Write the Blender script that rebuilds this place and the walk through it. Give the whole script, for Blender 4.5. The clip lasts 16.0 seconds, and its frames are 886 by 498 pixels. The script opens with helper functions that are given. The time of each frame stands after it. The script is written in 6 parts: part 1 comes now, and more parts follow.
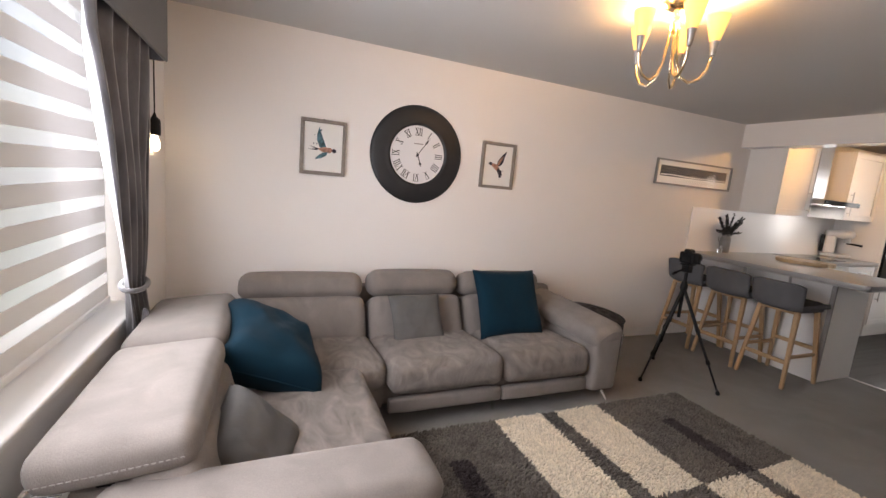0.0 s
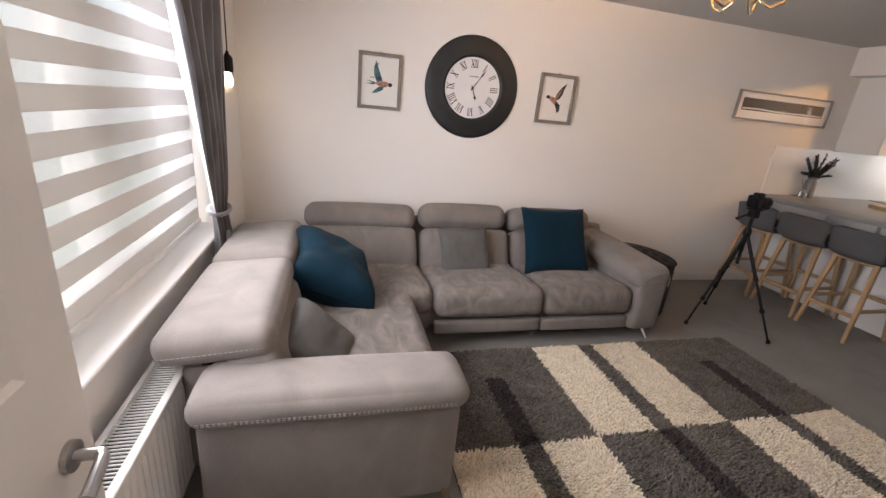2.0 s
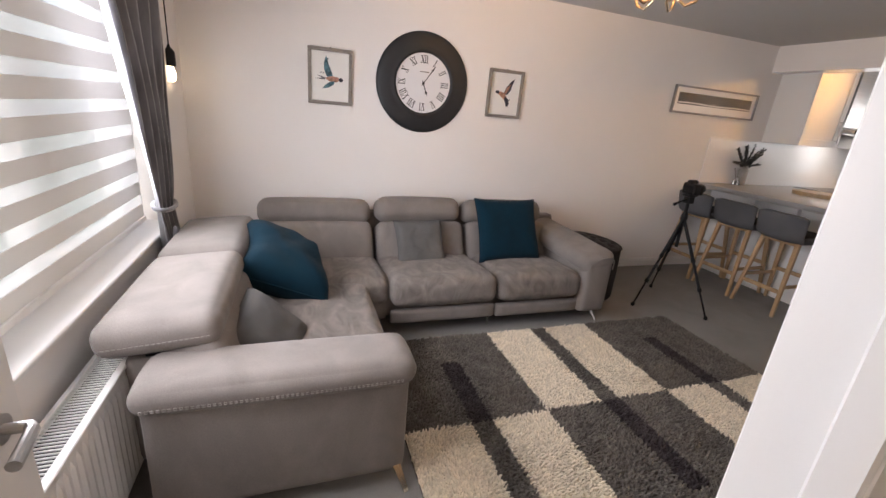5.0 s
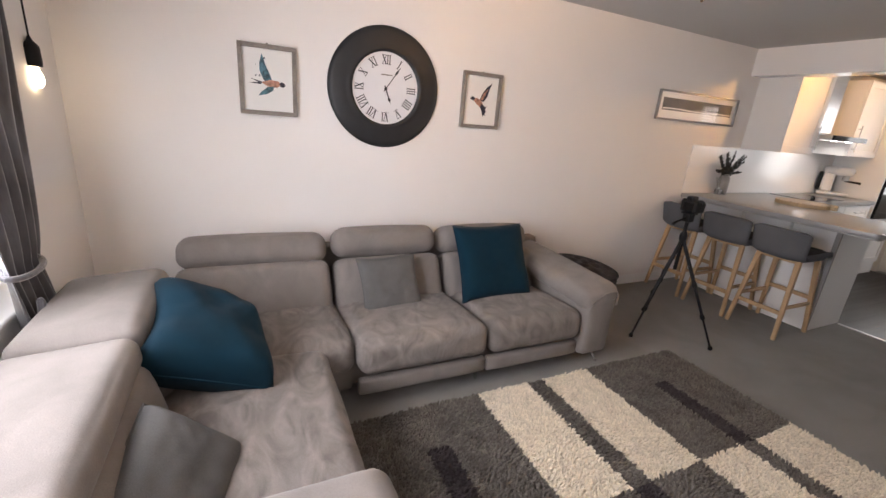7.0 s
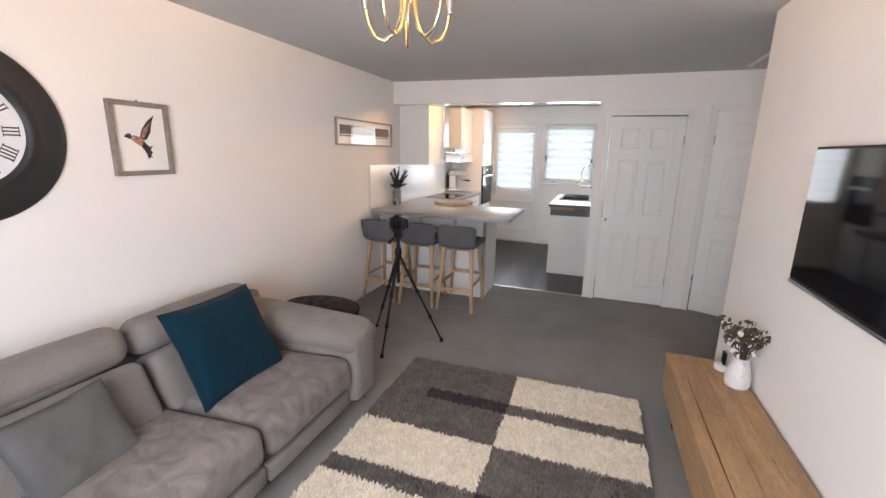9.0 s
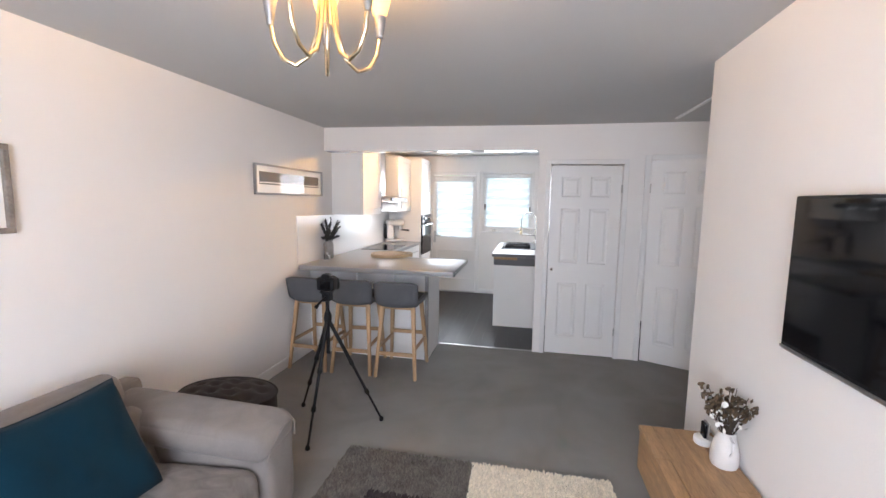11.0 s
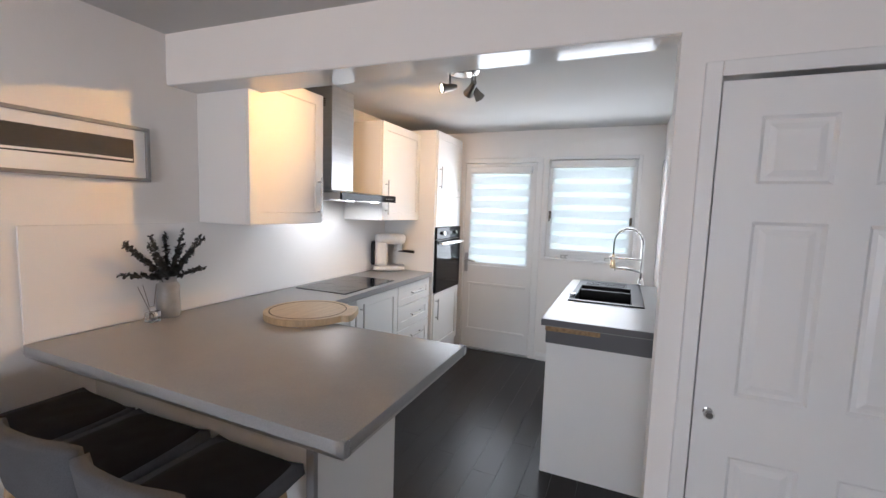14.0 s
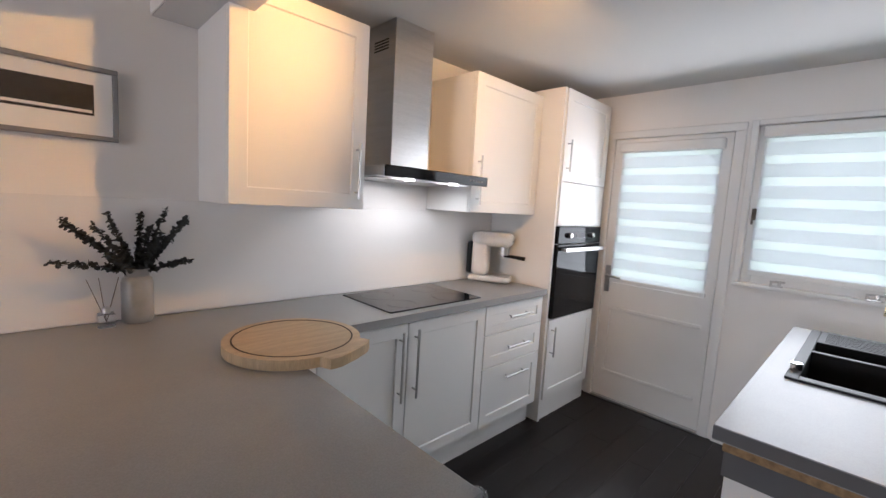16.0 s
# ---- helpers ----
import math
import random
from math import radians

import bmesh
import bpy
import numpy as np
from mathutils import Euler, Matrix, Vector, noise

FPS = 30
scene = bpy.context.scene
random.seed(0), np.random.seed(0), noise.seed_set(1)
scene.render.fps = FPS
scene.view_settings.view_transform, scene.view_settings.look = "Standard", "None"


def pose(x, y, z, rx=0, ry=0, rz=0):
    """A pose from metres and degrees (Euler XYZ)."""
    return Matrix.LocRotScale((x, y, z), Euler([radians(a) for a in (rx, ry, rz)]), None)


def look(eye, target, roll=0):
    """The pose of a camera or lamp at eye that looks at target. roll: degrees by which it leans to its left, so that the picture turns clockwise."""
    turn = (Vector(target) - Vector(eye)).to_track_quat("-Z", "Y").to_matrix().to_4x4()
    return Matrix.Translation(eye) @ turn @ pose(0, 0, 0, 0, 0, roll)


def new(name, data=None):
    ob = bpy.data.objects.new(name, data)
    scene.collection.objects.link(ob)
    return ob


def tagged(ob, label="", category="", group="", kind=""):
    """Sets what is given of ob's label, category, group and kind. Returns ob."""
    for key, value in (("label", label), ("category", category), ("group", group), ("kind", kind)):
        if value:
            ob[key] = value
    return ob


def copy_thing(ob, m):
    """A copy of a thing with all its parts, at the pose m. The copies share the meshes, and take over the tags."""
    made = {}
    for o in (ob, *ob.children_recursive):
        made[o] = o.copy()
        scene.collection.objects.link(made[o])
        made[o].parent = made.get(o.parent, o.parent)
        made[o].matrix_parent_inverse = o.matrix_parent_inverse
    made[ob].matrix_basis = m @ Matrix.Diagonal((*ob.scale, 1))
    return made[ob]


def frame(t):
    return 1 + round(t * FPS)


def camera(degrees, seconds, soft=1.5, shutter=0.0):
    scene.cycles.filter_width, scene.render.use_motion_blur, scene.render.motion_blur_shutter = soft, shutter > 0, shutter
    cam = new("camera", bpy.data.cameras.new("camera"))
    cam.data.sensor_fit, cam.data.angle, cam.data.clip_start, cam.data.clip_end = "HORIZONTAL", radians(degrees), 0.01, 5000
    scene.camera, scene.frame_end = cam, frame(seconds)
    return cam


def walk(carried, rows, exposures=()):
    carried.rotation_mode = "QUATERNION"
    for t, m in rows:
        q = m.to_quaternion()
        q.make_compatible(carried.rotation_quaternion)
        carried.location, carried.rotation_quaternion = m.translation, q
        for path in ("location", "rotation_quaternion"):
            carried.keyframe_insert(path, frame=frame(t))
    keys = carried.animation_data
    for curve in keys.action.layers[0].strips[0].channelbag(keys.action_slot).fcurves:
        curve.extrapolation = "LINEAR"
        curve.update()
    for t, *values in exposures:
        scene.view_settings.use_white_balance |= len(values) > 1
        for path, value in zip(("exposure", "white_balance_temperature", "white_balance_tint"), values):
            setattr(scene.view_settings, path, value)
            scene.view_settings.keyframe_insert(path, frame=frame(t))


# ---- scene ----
cam = camera(93.6, 16.0)
PATH = [
    (0, (0.248, 0.21, 1.36), (1.014, 2.032, 1.056), 5.2),
    (0.5, (0.332, 0.213, 1.336), (0.873, 2.085, 0.889), 5.6),
    (1, (0.326, 0.226, 1.304), (0.802, 2.084, 0.738), 5.7),
    (1.5, (0.288, 0.151, 1.373), (0.767, 1.99, 0.749), 5.7),
    (2, (0.28, 0.075, 1.404), (0.779, 1.903, 0.765), 5.7),
    (2.5, (0.268, 0.033, 1.388), (0.801, 1.852, 0.749), 5.5),
    (3, (0.244, -0.032, 1.362), (0.813, 1.775, 0.722), 5.5),
    (3.5, (0.278, -0.052, 1.368), (0.876, 1.748, 0.733), 5.4),
    (4, (0.31, -0.059, 1.346), (0.934, 1.735, 0.72), 5.3),
    (6.5, (0.383, 0.328, 1.426), (1.112, 2.083, 0.803), 5.2),
    (7, (0.428, 0.547, 1.425), (1.263, 2.261, 0.821), 4.9),
    (7.5, (0.525, 0.701, 1.447), (1.568, 2.302, 0.857), 4.5),
    (8, (0.527, 0.829, 1.449), (1.891, 2.182, 0.894), 3.5),
    (8.5, (0.429, 0.954, 1.471), (2.1, 1.926, 0.958), 2.1),
    (9, (0.38, 1.02, 1.512), (2.214, 1.678, 1.06), 1.1),
    (9.5, (0.373, 1.048, 1.537), (2.272, 1.554, 1.166), 0.8),
    (9.7, (0.368, 1.06, 1.536), (2.281, 1.539, 1.202), 0.6),
    (11.8, (1.387, 1.15, 1.489), (3.338, 1.538, 1.286), 0.9),
    (12, (1.602, 1.139, 1.461), (3.553, 1.54, 1.273), 1.1),
    (12.5, (2.158, 1.191, 1.511), (4.106, 1.604, 1.318), 0.9),
    (13, (2.656, 1.163, 1.476), (4.59, 1.647, 1.308), 1.5),
    (13.5, (3.101, 1.147, 1.495), (4.996, 1.759, 1.313), 1.6),
    (14, (3.483, 1.169, 1.478), (5.312, 1.956, 1.288), 1.9),
    (14.5, (3.81, 1.18, 1.46), (5.552, 2.143, 1.266), 2.3),
    (15, (4.044, 1.243, 1.441), (5.691, 2.359, 1.237), 2.8),
    (15.5, (4.345, 1.282, 1.452), (5.866, 2.563, 1.235), 3.1),
    (16, (4.541, 1.324, 1.41), (5.931, 2.746, 1.197), 3.4),
]
walk(cam, [(t, look(eye, target, roll)) for t, eye, target, roll in PATH],
     [(0.0, -0.22, 6500, 15), (3.5, -0.24, 6500, 15), (6.5, -0.12, 6250, 15), (7.0, -0.04, 6350, 15), (8.0, 0.20, 6000, 13), (9.0, 0.30, 6000, 12), (9.7, 0.34, 5900, 12), (12.0, 0.58, 5650, 10), (13.0, 0.48, 5650, 10), (14.0, 0.16, 5700, 11), (14.5, 0.06, 5750, 12), (15.5, -0.06, 5800, 13), (16.0, -0.08, 5800, 13)])

# ---- world and lights ----
world = bpy.data.worlds.new("world")
scene.world = world
world.use_nodes = True
_wn = world.node_tree.nodes
_sky = _wn.new("ShaderNodeTexSky")
_sky.sky_type, _sky.sun_disc = "NISHITA", False
_sky.sun_elevation, _sky.sun_rotation = radians(38), radians(200)
_sky.air_density, _sky.dust_density = 1.0, 2.5
_wn["Background"].inputs["Strength"].default_value = 0.15
world.node_tree.links.new(_sky.outputs[0], _wn["Background"].inputs["Color"])


def lamp(name, kind, m, power, colour, **settings):
    data = bpy.data.lights.new(name, kind)
    data.energy, data.color = power, colour
    for key, value in settings.items():
        if key == "size":
            data.shape, data.size, data.size_y = "RECTANGLE", value[0], value[1]
        elif key == "radius":
            data.shadow_soft_size = value
        elif key == "cone":
            data.spot_size, data.spot_blend = radians(value[0]), value[1]
        elif key == "spread":
            data.spread = radians(value)
        elif key == "angle":
            data.angle = radians(value)
    ob = new(name, data)
    ob.matrix_basis = m
    return ob


WARM = (1.0, 0.56, 0.21)
lamp("sun", "SUN", look((0, 0, 9), (2.0, 3.4, 4.5)), 1.2, (1.0, 0.96, 0.9), angle=12)
lamp("lounge_window_light", "AREA", look((-0.445, 1.58, 1.44), (3.0, 1.58, 1.44)), 88, (0.97, 0.97, 1.0), size=(1.9, 1.16), spread=162)
lamp("kitchen_window_light", "AREA", look((7.50, 1.44, 1.52), (5.0, 1.6, 1.10)), 10.5, (1.0, 0.985, 0.96), size=(0.80, 0.85))
lamp("kitchen_door_light", "AREA", look((7.50, 2.34, 1.45), (5.0, 2.2, 1.10)), 6.8, (1.0, 0.985, 0.96), size=(0.5, 1.0))
lamp("hall_light", "POINT", pose(0.5, -0.75, 2.0), 13, (1.0, 0.80, 0.62), radius=0.08)
# Added fill to brighten the back hall behind the ajar door; no window there.
lamp("back_hall_fill", "AREA", look((6.0, -0.55, 1.4), (5.0, -0.5, 1.3)), 5, (1, 1, 1), size=(0.7, 1.2))
lamp("spotlight_bulb", "SPOT", look((5.655, 2.165, 2.135), (3.60, 3.25, 1.65)), 62, (1.0, 0.49, 0.13), radius=0.010, cone=(112, 1.0))
lamp("spotlight_bulb", "SPOT", look((5.80, 2.06, 2.105), (6.55, 2.90, 1.75)), 40, (1.0, 0.53, 0.18), radius=0.015, cone=(100, 0.9))
lamp("hood_lamp", "AREA", look((5.92, 2.98, 1.485), (5.92, 3.02, 0.9)), 2.2, (1.0, 0.93, 0.84), size=(0.40, 0.10))
lamp("pendant_bulb_light", "POINT", pose(-0.346, 2.955, 1.44), 1.6, (1.0, 0.66, 0.34), radius=0.03)


# ---- materials ----
def mat(name, base, rough=0.6, metal=0.0, var=0.10, scale=6.0, bump=0.0, bscale=80.0, fine=0.0, tint=None, spec=0.5,
        stretch=(1, 1, 1), coat=0.0, sheen=0.0, per_piece=0.0, rvar=0.06, warp=0.0, island=0.0):
    """A procedural surface: base colour with large stains and fine grain, roughness that varies, and fine relief."""
    m = bpy.data.materials.new(name)
    m.use_nodes = True
    t = m.node_tree
    n, l = t.nodes, t.links
    b = n["Principled BSDF"]
    b.inputs["Metallic"].default_value = metal
    b.inputs["Specular IOR Level"].default_value = spec
    b.inputs["Coat Weight"].default_value = coat
    b.inputs["Coat Roughness"].default_value = 0.12
    b.inputs["Sheen Weight"].default_value = sheen
    co = n.new("ShaderNodeTexCoord")
    mp = n.new("ShaderNodeMapping")
    mp.inputs["Scale"].default_value = stretch
    l.new(co.outputs["Object"], mp.inputs["Vector"])
    big = n.new("ShaderNodeTexNoise")
    big.inputs["Scale"].default_value, big.inputs["Detail"].default_value = scale, 4.0
    big.inputs["Distortion"].default_value = warp
    l.new(mp.outputs[0], big.inputs["Vector"])
    small = n.new("ShaderNodeTexNoise")
    small.inputs["Scale"].default_value, small.inputs["Detail"].default_value = bscale, 3.0
    l.new(mp.outputs[0], small.inputs["Vector"])
    ramp = n.new("ShaderNodeValToRGB")
    other = tint or tuple(c * (1 - 2.2 * var) for c in base)
    ramp.color_ramp.elements[0].position, ramp.color_ramp.elements[1].position = 0.32, 0.68
    ramp.color_ramp.elements[0].color, ramp.color_ramp.elements[1].color = (*other, 1), (*base, 1)
    l.new(big.outputs["Fac"], ramp.inputs["Fac"])
    mix = n.new("ShaderNodeMix")
    mix.data_type, mix.blend_type = "RGBA", "MULTIPLY"
    mix.inputs[0].default_value = 1.0
    grain = n.new("ShaderNodeMapRange")
    grain.inputs[1].default_value, grain.inputs[2].default_value = 0.3, 0.7
    grain.inputs[3].default_value, grain.inputs[4].default_value = 1 - fine, 1 + fine * 0.5
    l.new(small.outputs["Fac"], grain.inputs[0])
    l.new(ramp.outputs[0], mix.inputs[6])
    l.new(grain.outputs[0], mix.inputs[7])
    last = mix.outputs[2]
    for amount, node, socket in ((per_piece, "ShaderNodeObjectInfo", "Random"), (island, "ShaderNodeNewGeometry", "Random Per Island")):
        if not amount:
            continue
        info = n.new(node)
        rng = n.new("ShaderNodeMapRange")
        rng.inputs[3].default_value, rng.inputs[4].default_value = 1 - amount, 1 + amount
        l.new(info.outputs[socket], rng.inputs[0])
        mul = n.new("ShaderNodeMix")
        mul.data_type, mul.blend_type = "RGBA", "MULTIPLY"
        mul.inputs[0].default_value = 1.0
        l.new(last, mul.inputs[6])
        l.new(rng.outputs[0], mul.inputs[7])
        last = mul.outputs[2]
    l.new(last, b.inputs["Base Color"])
    rr = n.new("ShaderNodeMapRange")
    rr.inputs[3].default_value, rr.inputs[4].default_value = max(0.02, rough - rvar), min(1, rough + rvar)
    l.new(big.outputs["Fac"], rr.inputs[0])
    l.new(rr.outputs[0], b.inputs["Roughness"])
    if bump:
        bp = n.new("ShaderNodeBump")
        bp.inputs["Strength"].default_value, bp.inputs["Distance"].default_value = min(1, bump), 0.004
        l.new(small.outputs["Fac"], bp.inputs["Height"])
        l.new(bp.outputs[0], b.inputs["Normal"])
    return m


def glowing(name, colour, strength, base=(0.8, 0.75, 0.65)):
    m = bpy.data.materials.new(name)
    m.use_nodes = True
    b = m.node_tree.nodes["Principled BSDF"]
    b.inputs["Base Color"].default_value = (*base, 1)
    b.inputs["Emission Color"].default_value, b.inputs["Emission Strength"].default_value = (*colour, 1), strength
    return m


def glass(name, rough=0.02, colour=(1, 1, 1)):
    m = bpy.data.materials.new(name)
    m.use_nodes = True
    b = m.node_tree.nodes["Principled BSDF"]
    b.inputs["Transmission Weight"].default_value, b.inputs["Roughness"].default_value = 1.0, rough
    b.inputs["Base Color"].default_value, b.inputs["IOR"].default_value = (*colour, 1), 1.3
    return m


def cloth(name, colour, through_, clear):
    """Blind cloth: diffuse, light that shines through, and the open weave."""
    m = bpy.data.materials.new(name)
    m.use_nodes = True
    t = m.node_tree
    n, l = t.nodes, t.links
    n.remove(n["Principled BSDF"])
    d, tr, tp = n.new("ShaderNodeBsdfDiffuse"), n.new("ShaderNodeBsdfTranslucent"), n.new("ShaderNodeBsdfTransparent")
    d.inputs[0].default_value = tr.inputs[0].default_value = (*colour, 1)
    co, w = n.new("ShaderNodeTexCoord"), n.new("ShaderNodeTexNoise")
    w.inputs["Scale"].default_value = 3.0
    l.new(co.outputs["Object"], w.inputs["Vector"])
    rng = n.new("ShaderNodeMapRange")
    rng.inputs[3].default_value, rng.inputs[4].default_value = max(0, through_ - 0.08), through_ + 0.08
    l.new(w.outputs["Fac"], rng.inputs[0])
    a, b = n.new("ShaderNodeMixShader"), n.new("ShaderNodeMixShader")
    l.new(rng.outputs[0], a.inputs[0])
    l.new(d.outputs[0], a.inputs[1])
    l.new(tr.outputs[0], a.inputs[2])
    b.inputs[0].default_value = clear
    l.new(a.outputs[0], b.inputs[1])
    l.new(tp.outputs[0], b.inputs[2])
    l.new(b.outputs[0], n["Material Output"].inputs["Surface"])
    return m


M_WALL = mat("wall_paint", (0.85, 0.825, 0.80), 0.75, var=0.015, scale=1.5, bump=0.12, bscale=140, spec=0.3)
# Greyer than the walls: the ceiling's weaker light is put into its base colour.
M_CEIL = mat("shaded_ceiling_paint", (0.60, 0.593, 0.58), 0.85, var=0.015, scale=1.2, bump=0.1, bscale=120, spec=0.2)
M_WOODWORK = mat("white_gloss_paint", (0.80, 0.79, 0.775), 0.42, var=0.012, scale=3, bump=0.05, bscale=60)
M_CARPET = mat("grey_carpet", (0.300, 0.288, 0.272), 0.95, var=0.07, scale=2.6, bump=1.0, bscale=420, fine=0.35, spec=0.08, sheen=0.05, warp=1.2)
M_VINYL = mat("dark_floor_board", (0.014, 0.010, 0.009), 0.32, rvar=0.08, var=0.22, scale=3.0, bump=0.08, bscale=26, fine=0.3, stretch=(0.35, 6, 1), per_piece=0.18, spec=0.28)
M_GAP = mat("floor_joint", (0.012, 0.011, 0.011), 0.8)
M_SUEDE = mat("greige_suede", (0.232, 0.206, 0.190), 0.88, var=0.05, scale=7, bump=0.25, bscale=320, fine=0.10, sheen=0.12, spec=0.12, tint=(0.184, 0.163, 0.149), stretch=(1, 1, 0.6), warp=0.6)
M_NAP = mat("brushed_suede_seat", (0.240, 0.212, 0.193), 0.88, var=0.05, scale=5.5, bump=0.25, bscale=300, fine=0.12, sheen=0.12, spec=0.12, tint=(0.138, 0.121, 0.109), stretch=(1.4, 0.8, 1), warp=2.4)
M_SEAM = mat("sofa_seam", (0.28, 0.255, 0.24), 0.9)
M_TEAL = mat("teal_cushion_cloth", (0.003, 0.023, 0.040), 0.85, var=0.10, scale=9, bump=0.5, bscale=420, fine=0.2, sheen=0.04, spec=0.12)
M_GREYCLOTH = mat("grey_cushion_cloth", (0.125, 0.122, 0.120), 0.92, var=0.07, scale=9, bump=0.6, bscale=450, fine=0.25, sheen=0.05, spec=0.12)
M_STOOL = mat("stool_felt", (0.120, 0.123, 0.132), 0.92, var=0.06, scale=8, bump=0.5, bscale=420, fine=0.2, spec=0.15)
M_TUFT = mat("dark_velvet", (0.034, 0.030, 0.030), 0.9, var=0.1, scale=8, bump=0.3, bscale=300, sheen=0.05, spec=0.12)
M_OAK = mat("oak", (0.42, 0.255, 0.125), 0.5, var=0.15, scale=2.5, bump=0.15, bscale=30, fine=0.25, stretch=(1, 9, 9), per_piece=0.10, warp=0.8)
M_LEGWOOD = mat("beech_leg", (0.50, 0.33, 0.18), 0.5, var=0.10, scale=4, bump=0.1, bscale=40, fine=0.15, stretch=(6, 6, 1))
M_BOARD = mat("bamboo_board", (0.57, 0.42, 0.25), 0.5, var=0.10, scale=3, bump=0.1, bscale=40, fine=0.15, stretch=(1, 12, 1))
M_CREAM = mat("rug_cream_pile", (0.84, 0.74, 0.585), 0.95, var=0.06, scale=14, bump=0.5, bscale=240, fine=0.2, sheen=0.1, spec=0.08, island=0.12)
M_RUGGREY = mat("rug_grey_pile", (0.172, 0.152, 0.133), 0.95, var=0.14, scale=12, bump=0.5, bscale=240, fine=0.3, sheen=0.05, spec=0.08, island=0.22)
M_RUGDARK = mat("rug_charcoal_pile", (0.070, 0.058, 0.060), 0.95, var=0.16, scale=14, bump=0.5, bscale=300, fine=0.3, spec=0.08, island=0.22)
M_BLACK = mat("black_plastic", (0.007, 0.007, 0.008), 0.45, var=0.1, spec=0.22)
M_BLACKGLASS = mat("black_glass", (0.005, 0.005, 0.006), 0.06, var=0.05, spec=0.2, rvar=0.02)
M_CLOCK = mat("clock_rim_paint", (0.016, 0.017, 0.020), 0.5, var=0.12, scale=14, bump=0.15, bscale=120)
M_DIAL = mat("clock_dial", (0.80, 0.79, 0.80), 0.4, var=0.02)
M_INK = mat("black_ink", (0.012, 0.012, 0.014), 0.6)
M_FRAMEGREY = mat("weathered_frame_wood", (0.27, 0.235, 0.205), 0.65, var=0.12, scale=12, bump=0.3, bscale=90, fine=0.2)
M_FRAMESILVER = mat("grey_frame", (0.30, 0.295, 0.29), 0.45, metal=0.3, var=0.08)
M_PAPER = mat("paper", (0.82, 0.81, 0.78), 0.7, var=0.01)
M_CHROME = mat("chrome", (0.78, 0.77, 0.75), 0.14, metal=1.0, var=0.02, rvar=0.03)
M_STEEL = mat("brushed_steel", (0.56, 0.55, 0.54), 0.30, metal=1.0, var=0.05, scale=3, fine=0.1, bscale=60, stretch=(1, 1, 14))
M_KIT = mat("white_cabinet_lacquer", (0.80, 0.795, 0.78), 0.52, var=0.01, scale=3, spec=0.40)
M_SPLASH = mat("white_gloss_panel", (0.82, 0.80, 0.785), 0.21, var=0.008, scale=1.5, rvar=0.03)
M_SOFFIT = mat("gloss_soffit_panel", (0.72, 0.715, 0.70), 0.08, var=0.01, rvar=0.01)
M_NICKEL = mat("dull_nickel", (0.30, 0.285, 0.27), 0.32, metal=1.0, var=0.05, rvar=0.02)
M_WORKTOP = mat("grey_laminate", (0.298, 0.300, 0.300), 0.34, rvar=0.02, var=0.03, scale=9, bump=0.08, bscale=300, fine=0.10)
M_DARKPANEL = mat("dark_grey_panel", (0.11, 0.11, 0.115), 0.6, var=0.04)
M_CHIP = mat("raw_chipboard", (0.38, 0.24, 0.12), 0.8, var=0.2, scale=60, bump=0.3, bscale=200)
M_CURTAIN = mat("grey_crushed_velvet", (0.15, 0.148, 0.165), 0.55, var=0.34, scale=10, bump=0.3, bscale=90, sheen=0.8, stretch=(1, 1, 0.4))
M_PELMET = mat("dark_grey_pelmet", (0.060, 0.057, 0.060), 0.7, var=0.10, scale=12, bump=0.2, sheen=0.4)
M_CERAMIC = mat("grey_glazed_ceramic", (0.27, 0.26, 0.25), 0.4, var=0.10, scale=18, bump=0.1)
M_WHITECER = mat("white_ceramic", (0.72, 0.70, 0.68), 0.4, var=0.05, scale=18)
M_LEAF = mat("dried_eucalyptus_leaf", (0.055, 0.055, 0.05), 0.8, var=0.25, scale=30)
M_DRIED = mat("dried_flower", (0.15, 0.10, 0.055), 0.9, var=0.35, scale=40)
M_STEM = mat("brown_stem", (0.07, 0.05, 0.035), 0.8, var=0.2)
M_BIRDDARK = mat("bird_dark_ink", (0.035, 0.035, 0.055), 0.7, var=0.25, scale=40)
M_BIRDTEAL = mat("bird_teal_ink", (0.09, 0.21, 0.26), 0.7, var=0.4, scale=50)
M_BIRDPINK = mat("bird_pink_ink", (0.62, 0.32, 0.22), 0.7, var=0.3, scale=50)
M_RUBBER = mat("black_rubber", (0.012, 0.012, 0.012), 0.8, spec=0.2)
M_BRASS = mat("pale_gold_metal", (0.78, 0.66, 0.45), 0.22, metal=1.0, var=0.03)
M_SHADE = glowing("frosted_lamp_glass", (1.0, 0.56, 0.14), 2.0, (0.55, 0.33, 0.10))
M_BULB = glowing("lit_bulb", (1.0, 0.78, 0.48), 14.0)
M_HOODLED = glowing("hood_diode", (1.0, 0.95, 0.88), 10.0)
M_PANE = glass("window_pane")
M_BRONZE = mat("dark_bronze", (0.10, 0.085, 0.07), 0.35, metal=1.0, var=0.1)
M_CLEAR = glass("clear_glass", 0.03)
M_OPAQUE = cloth("blind_opaque_cloth", (0.72, 0.695, 0.67), 0.46, 0.0)
M_SHEER = cloth("blind_sheer_cloth", (0.90, 0.91, 0.93), 0.55, 0.62)
M_KOPAQUE = cloth("kitchen_blind_cloth", (0.88, 0.89, 0.93), 0.85, 0.0)
M_KSHEER = cloth("kitchen_blind_voile", (0.92, 0.95, 0.97), 0.86, 0.17)
M_SKIRT = M_WOODWORK
M_GRASS = mat("grass", (0.09, 0.17, 0.04), 0.9, var=0.2, scale=2)
